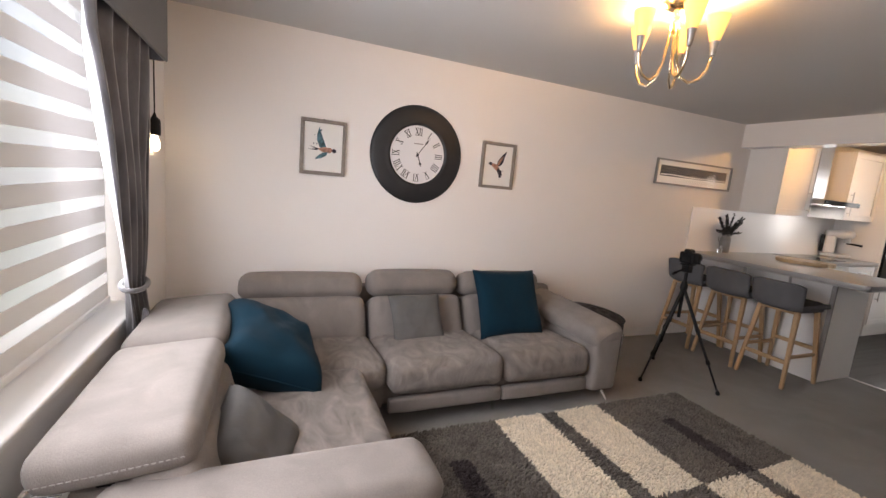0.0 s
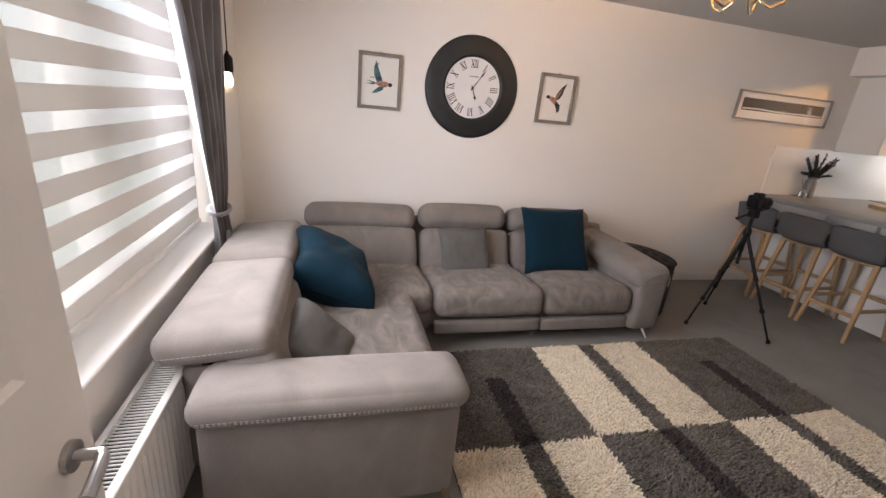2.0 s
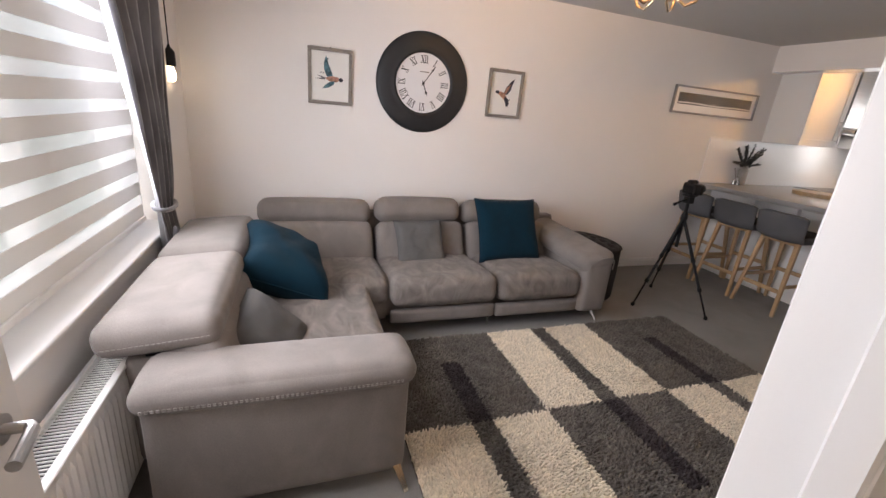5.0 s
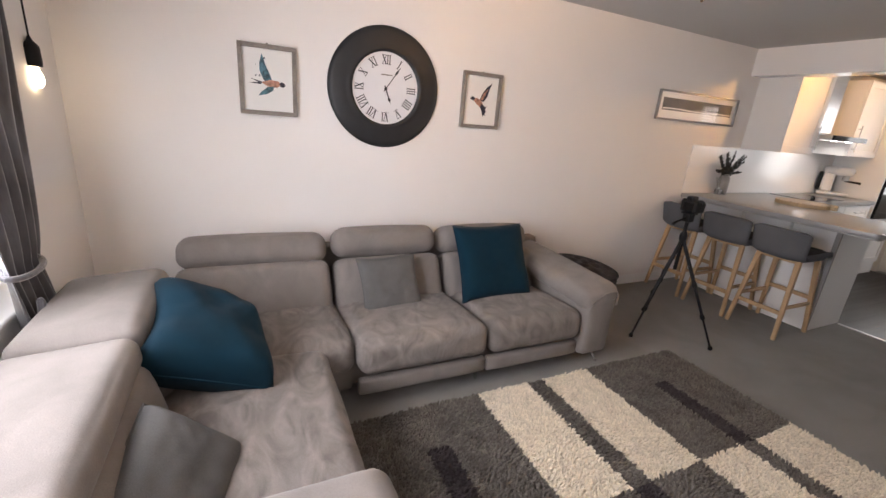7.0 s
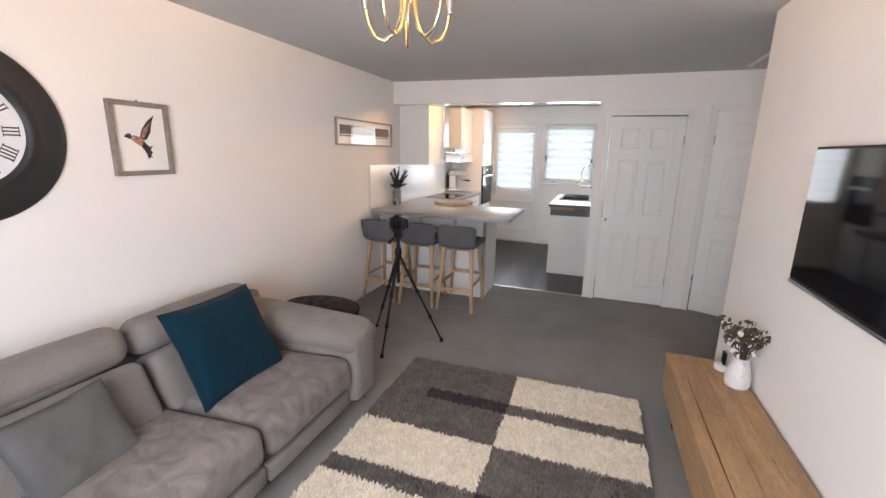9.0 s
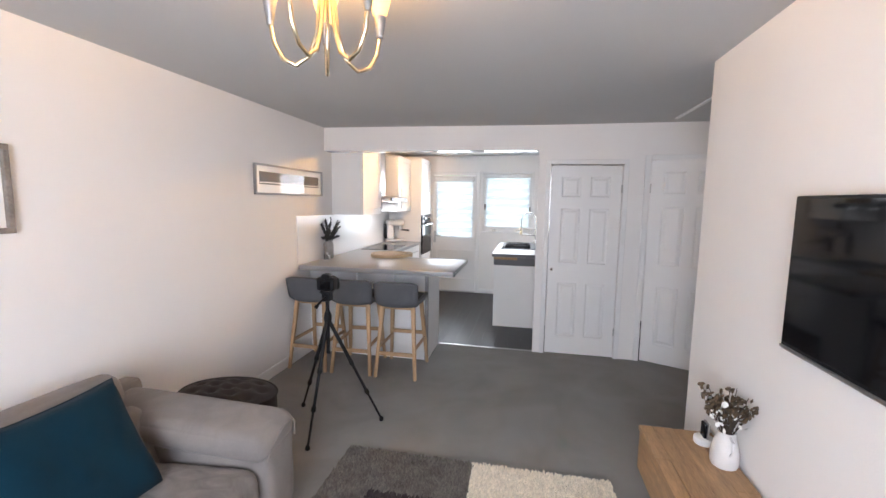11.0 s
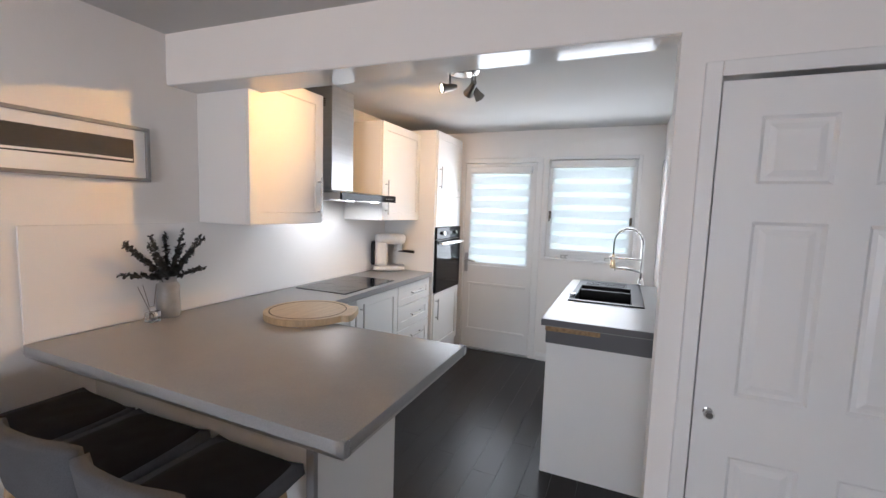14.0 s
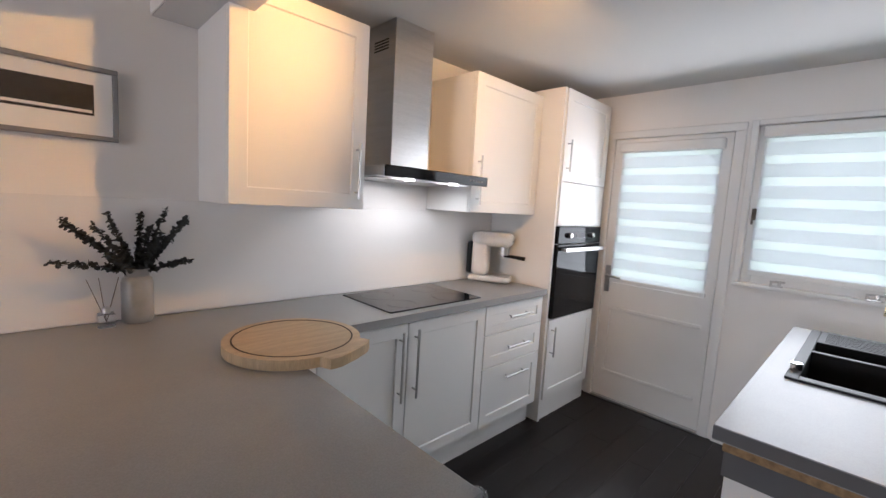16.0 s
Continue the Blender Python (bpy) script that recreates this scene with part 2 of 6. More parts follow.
M_TARMAC = mat("street", (0.16, 0.155, 0.15), 0.9, var=0.1, scale=1)


# ---- building helpers ----
ORIGIN = {}


def thing(name, label="", category="", at=(0, 0, 0), group="", kind=""):
    ob = new(name)
    ob.location = at
    ob.empty_display_size = 0.1
    ORIGIN[ob] = Vector(at)
    return tagged(ob, label, category, group, kind)


def part(name, bm, material, parent=None, label="", smooth=None):
    """Links a bmesh, made in world places, as one mesh object under a thing or a part."""
    o = ORIGIN.get(parent, Vector((0, 0, 0)))
    if o.length:
        bmesh.ops.translate(bm, verts=bm.verts, vec=-o)
    bmesh.ops.recalc_face_normals(bm, faces=bm.faces)
    me = bpy.data.meshes.new(name)
    bm.to_mesh(me)
    bm.free()
    me.materials.append(material)
    if smooth is not None:
        me.shade_smooth()
        me.set_sharp_from_angle(angle=radians(smooth))
    ob = new(name, me)
    ob.parent = parent
    ORIGIN[ob] = o
    return tagged(ob, label)


def piece(name, mesh, parent, place):
    """A further object on a mesh that is already there."""
    ob = new(name, mesh)
    ob.parent = parent
    ob.location = Vector(place) - ORIGIN.get(parent, Vector((0, 0, 0)))
    ORIGIN[ob] = ORIGIN.get(parent, Vector((0, 0, 0)))
    return ob


def structure(name, bm, material, label="", category="", smooth=None):
    return tagged(part(name, bm, material, None, "", smooth), label, category, "", "structure")


def boxes(*spans, bevel=0.0, seg=1):
    """A bmesh of boxes (x0, y0, z0, x1, y1, z1), their edges bevelled."""
    bm = bmesh.new()
    for x0, y0, z0, x1, y1, z1 in spans:
        c, s = Vector(((x0 + x1) / 2, (y0 + y1) / 2, (z0 + z1) / 2)), (abs(x1 - x0), abs(y1 - y0), abs(z1 - z0))
        bmesh.ops.create_cube(bm, size=1, matrix=Matrix.Translation(c) @ Matrix.Diagonal((*s, 1)))
    if bevel:
        bmesh.ops.bevel(bm, geom=list(bm.edges), offset=bevel, segments=seg, profile=0.5, affect="EDGES", clamp_overlap=True)
    return bm


def rod(bm, a, b, r0, r1=None, n=12, caps=True):
    """A round bar from a to b."""
    a, b = Vector(a), Vector(b)
    r1 = r0 if r1 is None else r1
    m = Matrix.Translation((a + b) / 2) @ (b - a).to_track_quat("Z", "Y").to_matrix().to_4x4()
    bmesh.ops.create_cone(bm, cap_ends=caps, segments=n, radius1=r0, radius2=r1, depth=(b - a).length, matrix=m)
    return bm


def beam(bm, a, b, w0, d0, w1=None, d1=None, side=(1, 0, 0)):
    """A square bar from a to b, w along side and d across it, tapering."""
    a, b = Vector(a), Vector(b)
    w1, d1 = w0 if w1 is None else w1, d0 if d1 is None else d1
    ax = (b - a).normalized()
    s = (Vector(side) - ax * Vector(side).dot(ax)).normalized()
    u = ax.cross(s)
    vs = []
    for p, w, d in ((a, w0, d0), (b, w1, d1)):
        for i, j in ((-1, -1), (1, -1), (1, 1), (-1, 1)):
            vs.append(bm.verts.new(p + s * (i * w / 2) + u * (j * d / 2)))
    for f in ((3, 2, 1, 0), (4, 5, 6, 7), (0, 1, 5, 4), (1, 2, 6, 5), (2, 3, 7, 6), (3, 0, 4, 7)):
        bm.faces.new([vs[i] for i in f])
    return bm


def tube(bm, points, r, n=10):
    """A round tube along points; r may be a function of 0..1."""
    pts = [Vector(p) for p in points]
    rings, side = [], None
    for i, p in enumerate(pts):
        d = (pts[min(i + 1, len(pts) - 1)] - pts[max(i - 1, 0)]).normalized()
        if side is None:
            side = d.orthogonal().normalized()
        side = (side - d * side.dot(d)).normalized()
        up = d.cross(side)
        rr = r(i / (len(pts) - 1)) if callable(r) else r
        rings.append([bm.verts.new(p + (side * math.cos(2 * math.pi * k / n) + up * math.sin(2 * math.pi * k / n)) * rr) for k in range(n)])
    for a, b in zip(rings, rings[1:]):
        for k in range(n):
            bm.faces.new((a[k], a[(k + 1) % n], b[(k + 1) % n], b[k]))
    bm.faces.new(rings[0][::-1])
    bm.faces.new(rings[-1])
    return bm


def lathe(bm, profile, m=Matrix(), n=28):
    """A turned body from (radius, height) pairs about the z axis of m."""
    rings = []
    for r, h in profile:
        rings.append([bm.verts.new(m @ Vector((r * math.cos(2 * math.pi * k / n), r * math.sin(2 * math.pi * k / n), h))) for k in range(n)])
    for a, b in zip(rings, rings[1:]):
        for k in range(n):
            bm.faces.new((a[k], a[(k + 1) % n], b[(k + 1) % n], b[k]))
    ring = profile[0] == profile[-1]
    if profile[0][0] > 1e-4 and not ring:
        bm.faces.new(rings[0][::-1])
    if profile[-1][0] > 1e-4 and not ring:
        bm.faces.new(rings[-1])
    bmesh.ops.remove_doubles(bm, verts=bm.verts, dist=1e-5)
    return bm


def soft(bm, size, m, r=0.05, puff=(0, 0, 0), n=12, lumps=0.0, seed=0.0):
    """An upholstered block: rounded edges, bulging faces, faint lumps."""
    hx, hy, hz = (s / 2 for s in size)
    r = min(r, hx, hy, hz)
    grid = {}
    start = len(bm.verts)

    def vert(p):
        key = tuple(round(c, 5) for c in p)
        if key not in grid:
            q = Vector((p[0] * hx, p[1] * hy, p[2] * hz))
            inner = Vector((max(-hx + r, min(hx - r, q.x)), max(-hy + r, min(hy - r, q.y)), max(-hz + r, min(hz - r, q.z))))
            d = q - inner
            if d.length > 1e-6:
                q = inner + d.normalized() * r
            fx, fy, fz = 1 - p[0] ** 2, 1 - p[1] ** 2, 1 - p[2] ** 2
            q.x += p[0] * puff[0] * fy * fz
            q.y += p[1] * puff[1] * fx * fz
            q.z += p[2] * puff[2] * fx * fy
            if lumps:
                k = noise.noise(Vector((q.x * 5 + seed, q.y * 5, q.z * 5))) + 0.5 * noise.noise(Vector((q.x * 13 + seed, q.y * 13, q.z * 13)))
                q *= 1 + lumps * k
            grid[key] = bm.verts.new(m @ q)
        return grid[key]

    def line(i):
        t = -1 + 2 * i / n
        return math.copysign(abs(t) ** 0.75, t)

    for axis in range(3):
        for sgn in (-1, 1):
            for i in range(n):
                for j in range(n):
                    quad = []
                    for a, b in ((i, j), (i + 1, j), (i + 1, j + 1), (i, j + 1)):
                        p = [0, 0, 0]
                        p[axis], p[(axis + 1) % 3], p[(axis + 2) % 3] = sgn, line(a), line(b)
                        quad.append(vert(p))
                    if sgn < 0:
                        quad.reverse()
                    bm.faces.new(quad)
    return bm


def pillow(bm, w, h, d, m, n=22, seed=0.0, dent=0.0, rounded=0.0, tuck=0.0):
    """A filled cushion with pinched corners, w by h, d thick at its middle."""
    tops, under = {}, {}
    for i in range(n + 1):
        for j in range(n + 1):
            u, v = -1 + 2 * i / n, -1 + 2 * j / n
            edge = max(0.0, (1 - u ** 4)) * max(0.0, (1 - v ** 4))
            t = d / 2 * edge ** 0.42
            t *= 1 + 0.16 * noise.noise(Vector((u * 1.8 + seed, v * 1.8, 1)))
            pinch_u, pinch_v = 1 - 0.07 * (1 - v * v), 1 - 0.07 * (1 - u * u)
            x, y = u * w / 2 * pinch_u * (1 - rounded * u * u * v * v), v * h / 2 * pinch_v * (1 - rounded * u * u * v * v)
            pull = 1 - tuck * ((1 + u) * (1 - v) / 4) ** 1.4
            x, y = x * pull, y * pull
            wr = 0.006 * noise.noise(Vector((u * 5 + seed, v * 5, 3))) * edge
            sag = -dent * math.exp(-((u * 1.3) ** 2 + ((v - 0.9) * 1.6) ** 2))
            tops[i, j] = bm.verts.new(m @ Vector((x, y + sag, t + wr)))
            under[i, j] = tops[i, j] if i in (0, n) or j in (0, n) else bm.verts.new(m @ Vector((x, y + sag, -t + wr)))
    for i in range(n):
        for j in range(n):
            bm.faces.new((tops[i, j], tops[i + 1, j], tops[i + 1, j + 1], tops[i, j + 1]))
            bm.faces.new((under[i, j + 1], under[i + 1, j + 1], under[i + 1, j], under[i, j]))
    return bm


def sheet(bm, fn, nu, nv):
    """A surface from a function of 0..1, 0..1."""
    g = [[bm.verts.new(fn(i / nu, j / nv)) for j in range(nv + 1)] for i in range(nu + 1)]
    for i in range(nu):
        for j in range(nv):
            bm.faces.new((g[i][j], g[i + 1][j], g[i + 1][j + 1], g[i][j + 1]))
    return bm


def plate(bm, outline, m, thick):
    """A flat shape from a closed outline in the xy plane of m, with thickness."""
    a = [bm.verts.new(m @ Vector((x, y, 0))) for x, y in outline]
    b = [bm.verts.new(m @ Vector((x, y, thick))) for x, y in outline]
    bm.faces.new(a[::-1])
    bm.faces.new(b)
    for i in range(len(a)):
        j = (i + 1) % len(a)
        bm.faces.new((a[i], a[j], b[j], b[i]))
    return bm


# ---- structure ----
CEIL, NORTH, WEST, EAST, TVW, CNORTH, BACK, KSOUTH = 2.272, 3.252, -0.36, 4.98, 0.20, 1.044, 7.62, 0.88
RECESS, RSOUTH = 3.26, -0.95
structure("floor", boxes((WEST - 0.3, -1.75, -0.12, EAST + 0.02, NORTH + 0.12, 0.0)), M_CARPET, "plain mid-grey fitted carpet over the whole lounge", "carpet")
structure("kitchen_subfloor", boxes((EAST + 0.02, -1.75, -0.12, BACK + 0.25, NORTH + 0.12, -0.006)), M_GAP, "dark floor base under the boards", "floor")
structure("ceiling", boxes((WEST - 0.3, -1.75, CEIL, BACK + 0.25, NORTH + 0.12, CEIL + 0.12)), M_CEIL, "plain matt off-white plaster ceiling, its dimness put into the paint", "ceiling")
structure("wall_north", boxes((WEST - 0.3, NORTH, 0, BACK + 0.25, NORTH + 0.12, CEIL)), M_WALL, "plain cream painted wall behind the sofa", "wall")
W0, W1, WZ0, WZ1 = 0.42, 2.66, 0.645, 2.10
structure("wall_west", boxes((WEST - 0.3, -1.75, 0, WEST, W0, CEIL), (WEST - 0.3, W1, 0, WEST, NORTH, CEIL), (WEST - 0.3, W0, 0, WEST, W1, WZ0), (WEST - 0.3, W0, WZ1, WEST, W1, CEIL)), M_WALL, "cream painted wall with a wide window", "wall")
D0, D1, DZ = -0.13, 0.795, 2.02
structure("wall_south", boxes((WEST, TVW - 0.13, 0, D0, TVW, CEIL), (D1, TVW - 0.13, 0, RECESS, TVW, CEIL), (D0, TVW - 0.13, DZ, D1, TVW, CEIL)), M_WALL, "cream painted wall with a doorway and a television", "wall")
structure("wall_recess_side", boxes((RECESS - 0.12, RSOUTH, 0, RECESS, TVW - 0.13, CEIL)), M_WALL, "cream painted return wall", "wall")
structure("wall_recess_south", boxes((RECESS - 0.12, RSOUTH - 0.12, 0, 6.6, RSOUTH, CEIL)), M_WALL, "cream painted wall at the end of the recess", "wall")
structure("wall_hall_south", boxes((WEST, -1.6, 0, RECESS - 0.12, -1.48, CEIL)), M_WALL, "plain hall wall behind the doorway", "wall")
HD0, HD1 = -0.69, 0.03
structure("wall_east", boxes((EAST, CNORTH - 0.115, 0, EAST + 0.12, CNORTH, CEIL), (EAST, 0.265, 1.90, EAST + 0.12, CNORTH - 0.115, CEIL), (EAST, HD1, 0, EAST + 0.12, 0.265, CEIL),
          (EAST, HD0, 1.93, EAST + 0.12, HD1, CEIL), (EAST, RSOUTH, 0, EAST + 0.12, HD0, CEIL)), M_WALL, "off-white wall with a cupboard door and a hall door", "wall")
structure("wall_closet_north", boxes((EAST + 0.12, 0.10, 0, 6.6, 0.16, CEIL)), M_WALL, "plain inner wall between cupboard and hall", "wall")
# Out of view, added so the gap round the cupboard door stays dark.
structure("wall_cupboard_east", boxes((6.48, 0.16, 0, 6.6, KSOUTH - 0.1, CEIL)), M_WALL, "unseen wall added to keep outside light out of the cupboard", "wall")
structure("wall_hall_east", boxes((6.48, RSOUTH, 0, 6.6, 0.10, CEIL)), M_WALL, "plain wall closing the back hall", "wall")
structure("lintel", plate(bmesh.new(), ((4.858, NORTH), (EAST, CNORTH), (EAST + 0.12, CNORTH), (EAST + 0.12, NORTH)), Matrix.Translation((0, 0, 2.038)), CEIL - 2.038), M_WALL, "boxed plaster beam over the kitchen opening", "beam")
structure("lintel_soffit", plate(bmesh.new(), ((4.862, NORTH - 0.004), (EAST + 0.003, CNORTH + 0.004), (EAST + 0.118, CNORTH + 0.004), (EAST + 0.118, NORTH - 0.004)), Matrix.Translation((0, 0, 2.033)), 0.0048), M_SOFFIT, "glossy white panel under the kitchen beam", "trim")
structure("wall_kitchen_south", boxes((EAST + 0.12, KSOUTH - 0.1, 0, BACK, KSOUTH, CEIL)), M_WALL, "white painted kitchen wall", "wall")
KW0, KW1, KZ0, KZ1, KD0, KD1, KDZ = 1.08, 1.86, 1.045, 1.985, 1.945, 2.745, 1.99
structure("wall_back", boxes((BACK, KSOUTH - 0.1, 0, BACK + 0.2, KW0, CEIL), (BACK, KW1, 0, BACK + 0.2, KD0, KZ1), (BACK, KD1, 0, BACK + 0.2, NORTH, CEIL), (BACK, KW0, 0, BACK + 0.2, KW1, KZ0),
          (BACK, KW0, KZ1, BACK + 0.2, KD1, CEIL)), M_WALL, "pale cream kitchen wall with back door and window", "wall")


def skirting(name, a, b, out, h=0.085):
    """A moulded board along the foot of a wall, from a to b, standing out by the vector out."""
    a, b, o = Vector((*a, 0)), Vector((*b, 0)), Vector((*out, 0)).normalized()
    bm = bmesh.new()
    prof = ((0, 0), (0.015, 0), (0.015, h - 0.028), (0.011, h - 0.018), (0.011, h - 0.010), (0.006, h), (0, h))
    ra = [bm.verts.new(a + o * d + Vector((0, 0, z))) for d, z in prof]
    rb = [bm.verts.new(b + o * d + Vector((0, 0, z))) for d, z in prof]
    for i in range(len(prof)):
        j = (i + 1) % len(prof)
        bm.faces.new((ra[i], ra[j], rb[j], rb[i]))
    bm.faces.new(ra), bm.faces.new(rb[::-1])
    return structure(name, bm, M_SKIRT, "white moulded skirting board", "baseboard")


skirting("baseboard_north", (WEST, NORTH), (4.49, NORTH), (0, -1))
skirting("baseboard_south", (D1 + 0.07, TVW), (RECESS, TVW), (0, 1))
skirting("baseboard_return", (RECESS, TVW - 0.01), (RECESS, RSOUTH), (1, 0))
skirting("baseboard_recess", (RECESS, RSOUTH), (EAST, RSOUTH), (0, 1))
skirting("baseboard_kitchen", (BACK, KSOUTH), (BACK, KD0 - 0.05), (-1, 0), 0.075)
skirting("baseboard_west", (WEST, TVW), (WEST, NORTH), (1, 0))
structure("trim_threshold", boxes((EAST + 0.008, CNORTH, -0.002, EAST + 0.034, 2.03, 0.005), bevel=0.002), M_STEEL, "thin metal threshold strip between carpet and boards", "trim")
structure("trim_ceiling", boxes((RECESS, -0.115, CEIL - 0.012, EAST - 0.20, -0.085, CEIL), bevel=0.003), M_WOODWORK, "thin white trunking along the ceiling", "trim")


def casing(name, axis, wall, out, a, b, top, w=0.065, t=0.016, label="white painted door frame"):
    """Architrave round an opening: wall plane, side it stands out on, opening from a to b."""
    w0, w1 = (wall, wall + out * t)
    def span(p, q, z0, z1):
        return (w0, p, z0, w1, q, z1) if axis == "x" else (p, w0, z0, q, w1, z1)
    bm = boxes(span(a - w, a, 0, top + w), span(b, b + w, 0, top + w), span(a, b, top, top + w), bevel=0.004, seg=2)
    return structure(name, bm, M_WOODWORK, label, "door frame")


def panel_door(bm, w, h, t=0.035, rows=((0.185, 0.76), (0.965, 1.53), (1.645, 1.85))):
    """Frame-and-panel leaf in the xz plane, x 0..w, z 0..h, with six raised panels on both faces."""
    sx = w / 0.66
    cols = ((0.105 * sx, 0.285 * sx), (0.375 * sx, 0.555 * sx))
    zs = [(a * h / 1.96, b * h / 1.96) for a, b in rows]
    xs = sorted({0, w, *[c for p in cols for c in p]})
    zz = sorted({0, h, *[c for p in zs for c in p]})
    for side in (0, 1):
        y = 0 if side == 0 else t
        s = 1 if side == 0 else -1
        vs = {}
        def v(x, z, d=0.0):
            k = (round(x, 5), round(z, 5), d)
            if k not in vs:
                vs[k] = bm.verts.new((x, y + s * d, z))
            return vs[k]
        for x0, x1 in zip(xs, xs[1:]):
            for z0, z1 in zip(zz, zz[1:]):
                if any(abs(x0 - c[0]) < 1e-6 for c in cols) and any(abs(z0 - p[0]) < 1e-6 for p in zs):
                    rings = [(0, 0.0), (0.010, 0.009), (0.022, 0.009), (0.040, 0.003)]
                    prev = None
                    for inset, d in rings:
                        ring = [v(x0 + inset, z0 + inset, d), v(x1 - inset, z0 + inset, d), v(x1 - inset, z1 - inset, d), v(x0 + inset, z1 - inset, d)]
                        if prev:
                            for i in range(4):
                                bm.faces.new((prev[i], prev[(i + 1) % 4], ring[(i + 1) % 4], ring[i]))
                        prev = ring
                    bm.faces.new(prev)
                else:
                    bm.faces.new((v(x0, z0), v(x1, z0), v(x1, z1), v(x0, z1)))
    for q in (((0, 0, 0), (0, t, 0), (0, t, h), (0, 0, h)), ((w, 0, 0), (w, t, 0), (w, t, h), (w, 0, h)), ((0, 0, 0), (w, 0, 0), (w, t, 0), (0, t, 0)), ((0, 0, h), (w, 0, h), (w, t, h), (0, t, h))):
        bm.faces.new([bm.verts.new(p) for p in q])
    bmesh.ops.remove_doubles(bm, verts=bm.verts, dist=1e-5)
    return bm


def lever(bm, x, z, y, s, way=-1):
    """A lever handle on the face at y, s the side it stands on, lever towards way."""
    rod(bm, (x, y, z), (x, y + s * 0.010, z), 0.026, n=24)
    rod(bm, (x, y + s * 0.010, z), (x, y + s * 0.050, z), 0.010, n=14)
    tube(bm, [(x, y + s * 0.045, z), (x + way * 0.012, y + s * 0.054, z + 0.001), (x + way * 0.05, y + s * 0.062, z + 0.004), (x + way * 0.092, y + s * 0.070, z + 0.006), (x + way * 0.100, y + s * 0.071, z + 0.006)], 0.0105, 12)
    return bm


# cupboard door in the east wall, shut
casing("trim_cupboard", "x", EAST, -1, 0.262, 0.930, 1.895, 0.045)
cup = tagged(thing("door_cupboard", "white six-panel cupboard door, shut, with a small metal knob", "door", (EAST + 0.041, 0.269, 0.008)), kind="structure")
part("leaf", panel_door(bmesh.new(), 0.654, 1.876), M_WOODWORK, None).parent = cup
part("knob", lathe(bmesh.new(), ((0.0, 0.034), (0.010, 0.034), (0.0155, 0.028), (0.014, 0.018), (0.006, 0.012), (0.006, 0.004), (0.014, 0.002), (0.014, 0.0)), pose(0.615, 0.035, 0.86, -90, 0, 0), 18), M_CHROME, None, "small chrome knob").parent = cup
for hz in (0.22, 1.62):
    part("hinge", boxes((-0.006, 0.034, hz, 0.006, 0.046, hz + 0.075), bevel=0.001), M_STEEL, None, "steel butt hinge").parent = cup
cup.rotation_euler = (0, 0, radians(90))
# hall door, ajar
casing("trim_hall_door", "x", EAST, -1, HD0, HD1, 1.93, 0.05)
hall = tagged(thing("door_hall", "white six-panel hall door standing ajar, with a lever handle", "door", (EAST - 0.005, HD1 - 0.01, 0.010)), kind="structure")
part("leaf", panel_door(bmesh.new(), 0.665, 1.916), M_WOODWORK, None).parent = hall
part("lever_handle", lever(bmesh.new(), 0.605, 0.80, 0.0, -1), M_BRONZE, None, "dark bronze lever handle").parent = hall
part("latch", boxes((0.663, 0.010, 0.785, 0.675, 0.022, 0.81), bevel=0.002), M_STEEL, None, "latch bolt in the door's edge").parent = hall
for hz in (0.22, 1.62):
    part("hinge", boxes((-0.006, -0.008, hz, 0.006, 0.004, hz + 0.085), bevel=0.001), M_STEEL, None, "steel butt hinge").parent = hall
hall.rotation_euler = (0, 0, radians(-90 - 24.5))
# entry door, open into the lounge
structure("door_frame_entry", boxes((D1 - 0.028, TVW - 0.145, 0, D1, TVW + 0.001, DZ), (D0, TVW - 0.145, 0, D0 + 0.028, TVW + 0.001, DZ), (D0 + 0.028, TVW - 0.145, DZ - 0.028, D1 - 0.028, TVW + 0.001, DZ),
          (D1 - 0.042, TVW - 0.10, 0, D1 - 0.028, TVW - 0.065, DZ - 0.03), bevel=0.003), M_WOODWORK, "white painted doorway lining with a stop bead", "door frame")
casing("trim_entry", "y", TVW, 1, D0, D1, DZ, 0.06)
casing("trim_entry_hall", "y", TVW - 0.13, -1, D0, D1, DZ, 0.06)
entry = tagged(thing("door_entry", "white panelled door standing open, with a brushed lever handle", "door", (D0 - 0.005, 0.105, 0.008)), kind="structure")
part("leaf", panel_door(bmesh.new(), 0.69, 1.985), M_WOODWORK, None).parent = entry
part("lever_handle", lever(bmesh.new(), 0.622, 0.800, 0.0, -1), M_STEEL, None, "brushed steel lever handle").parent = entry
entry.rotation_euler = (0, 0, radians(90.5))


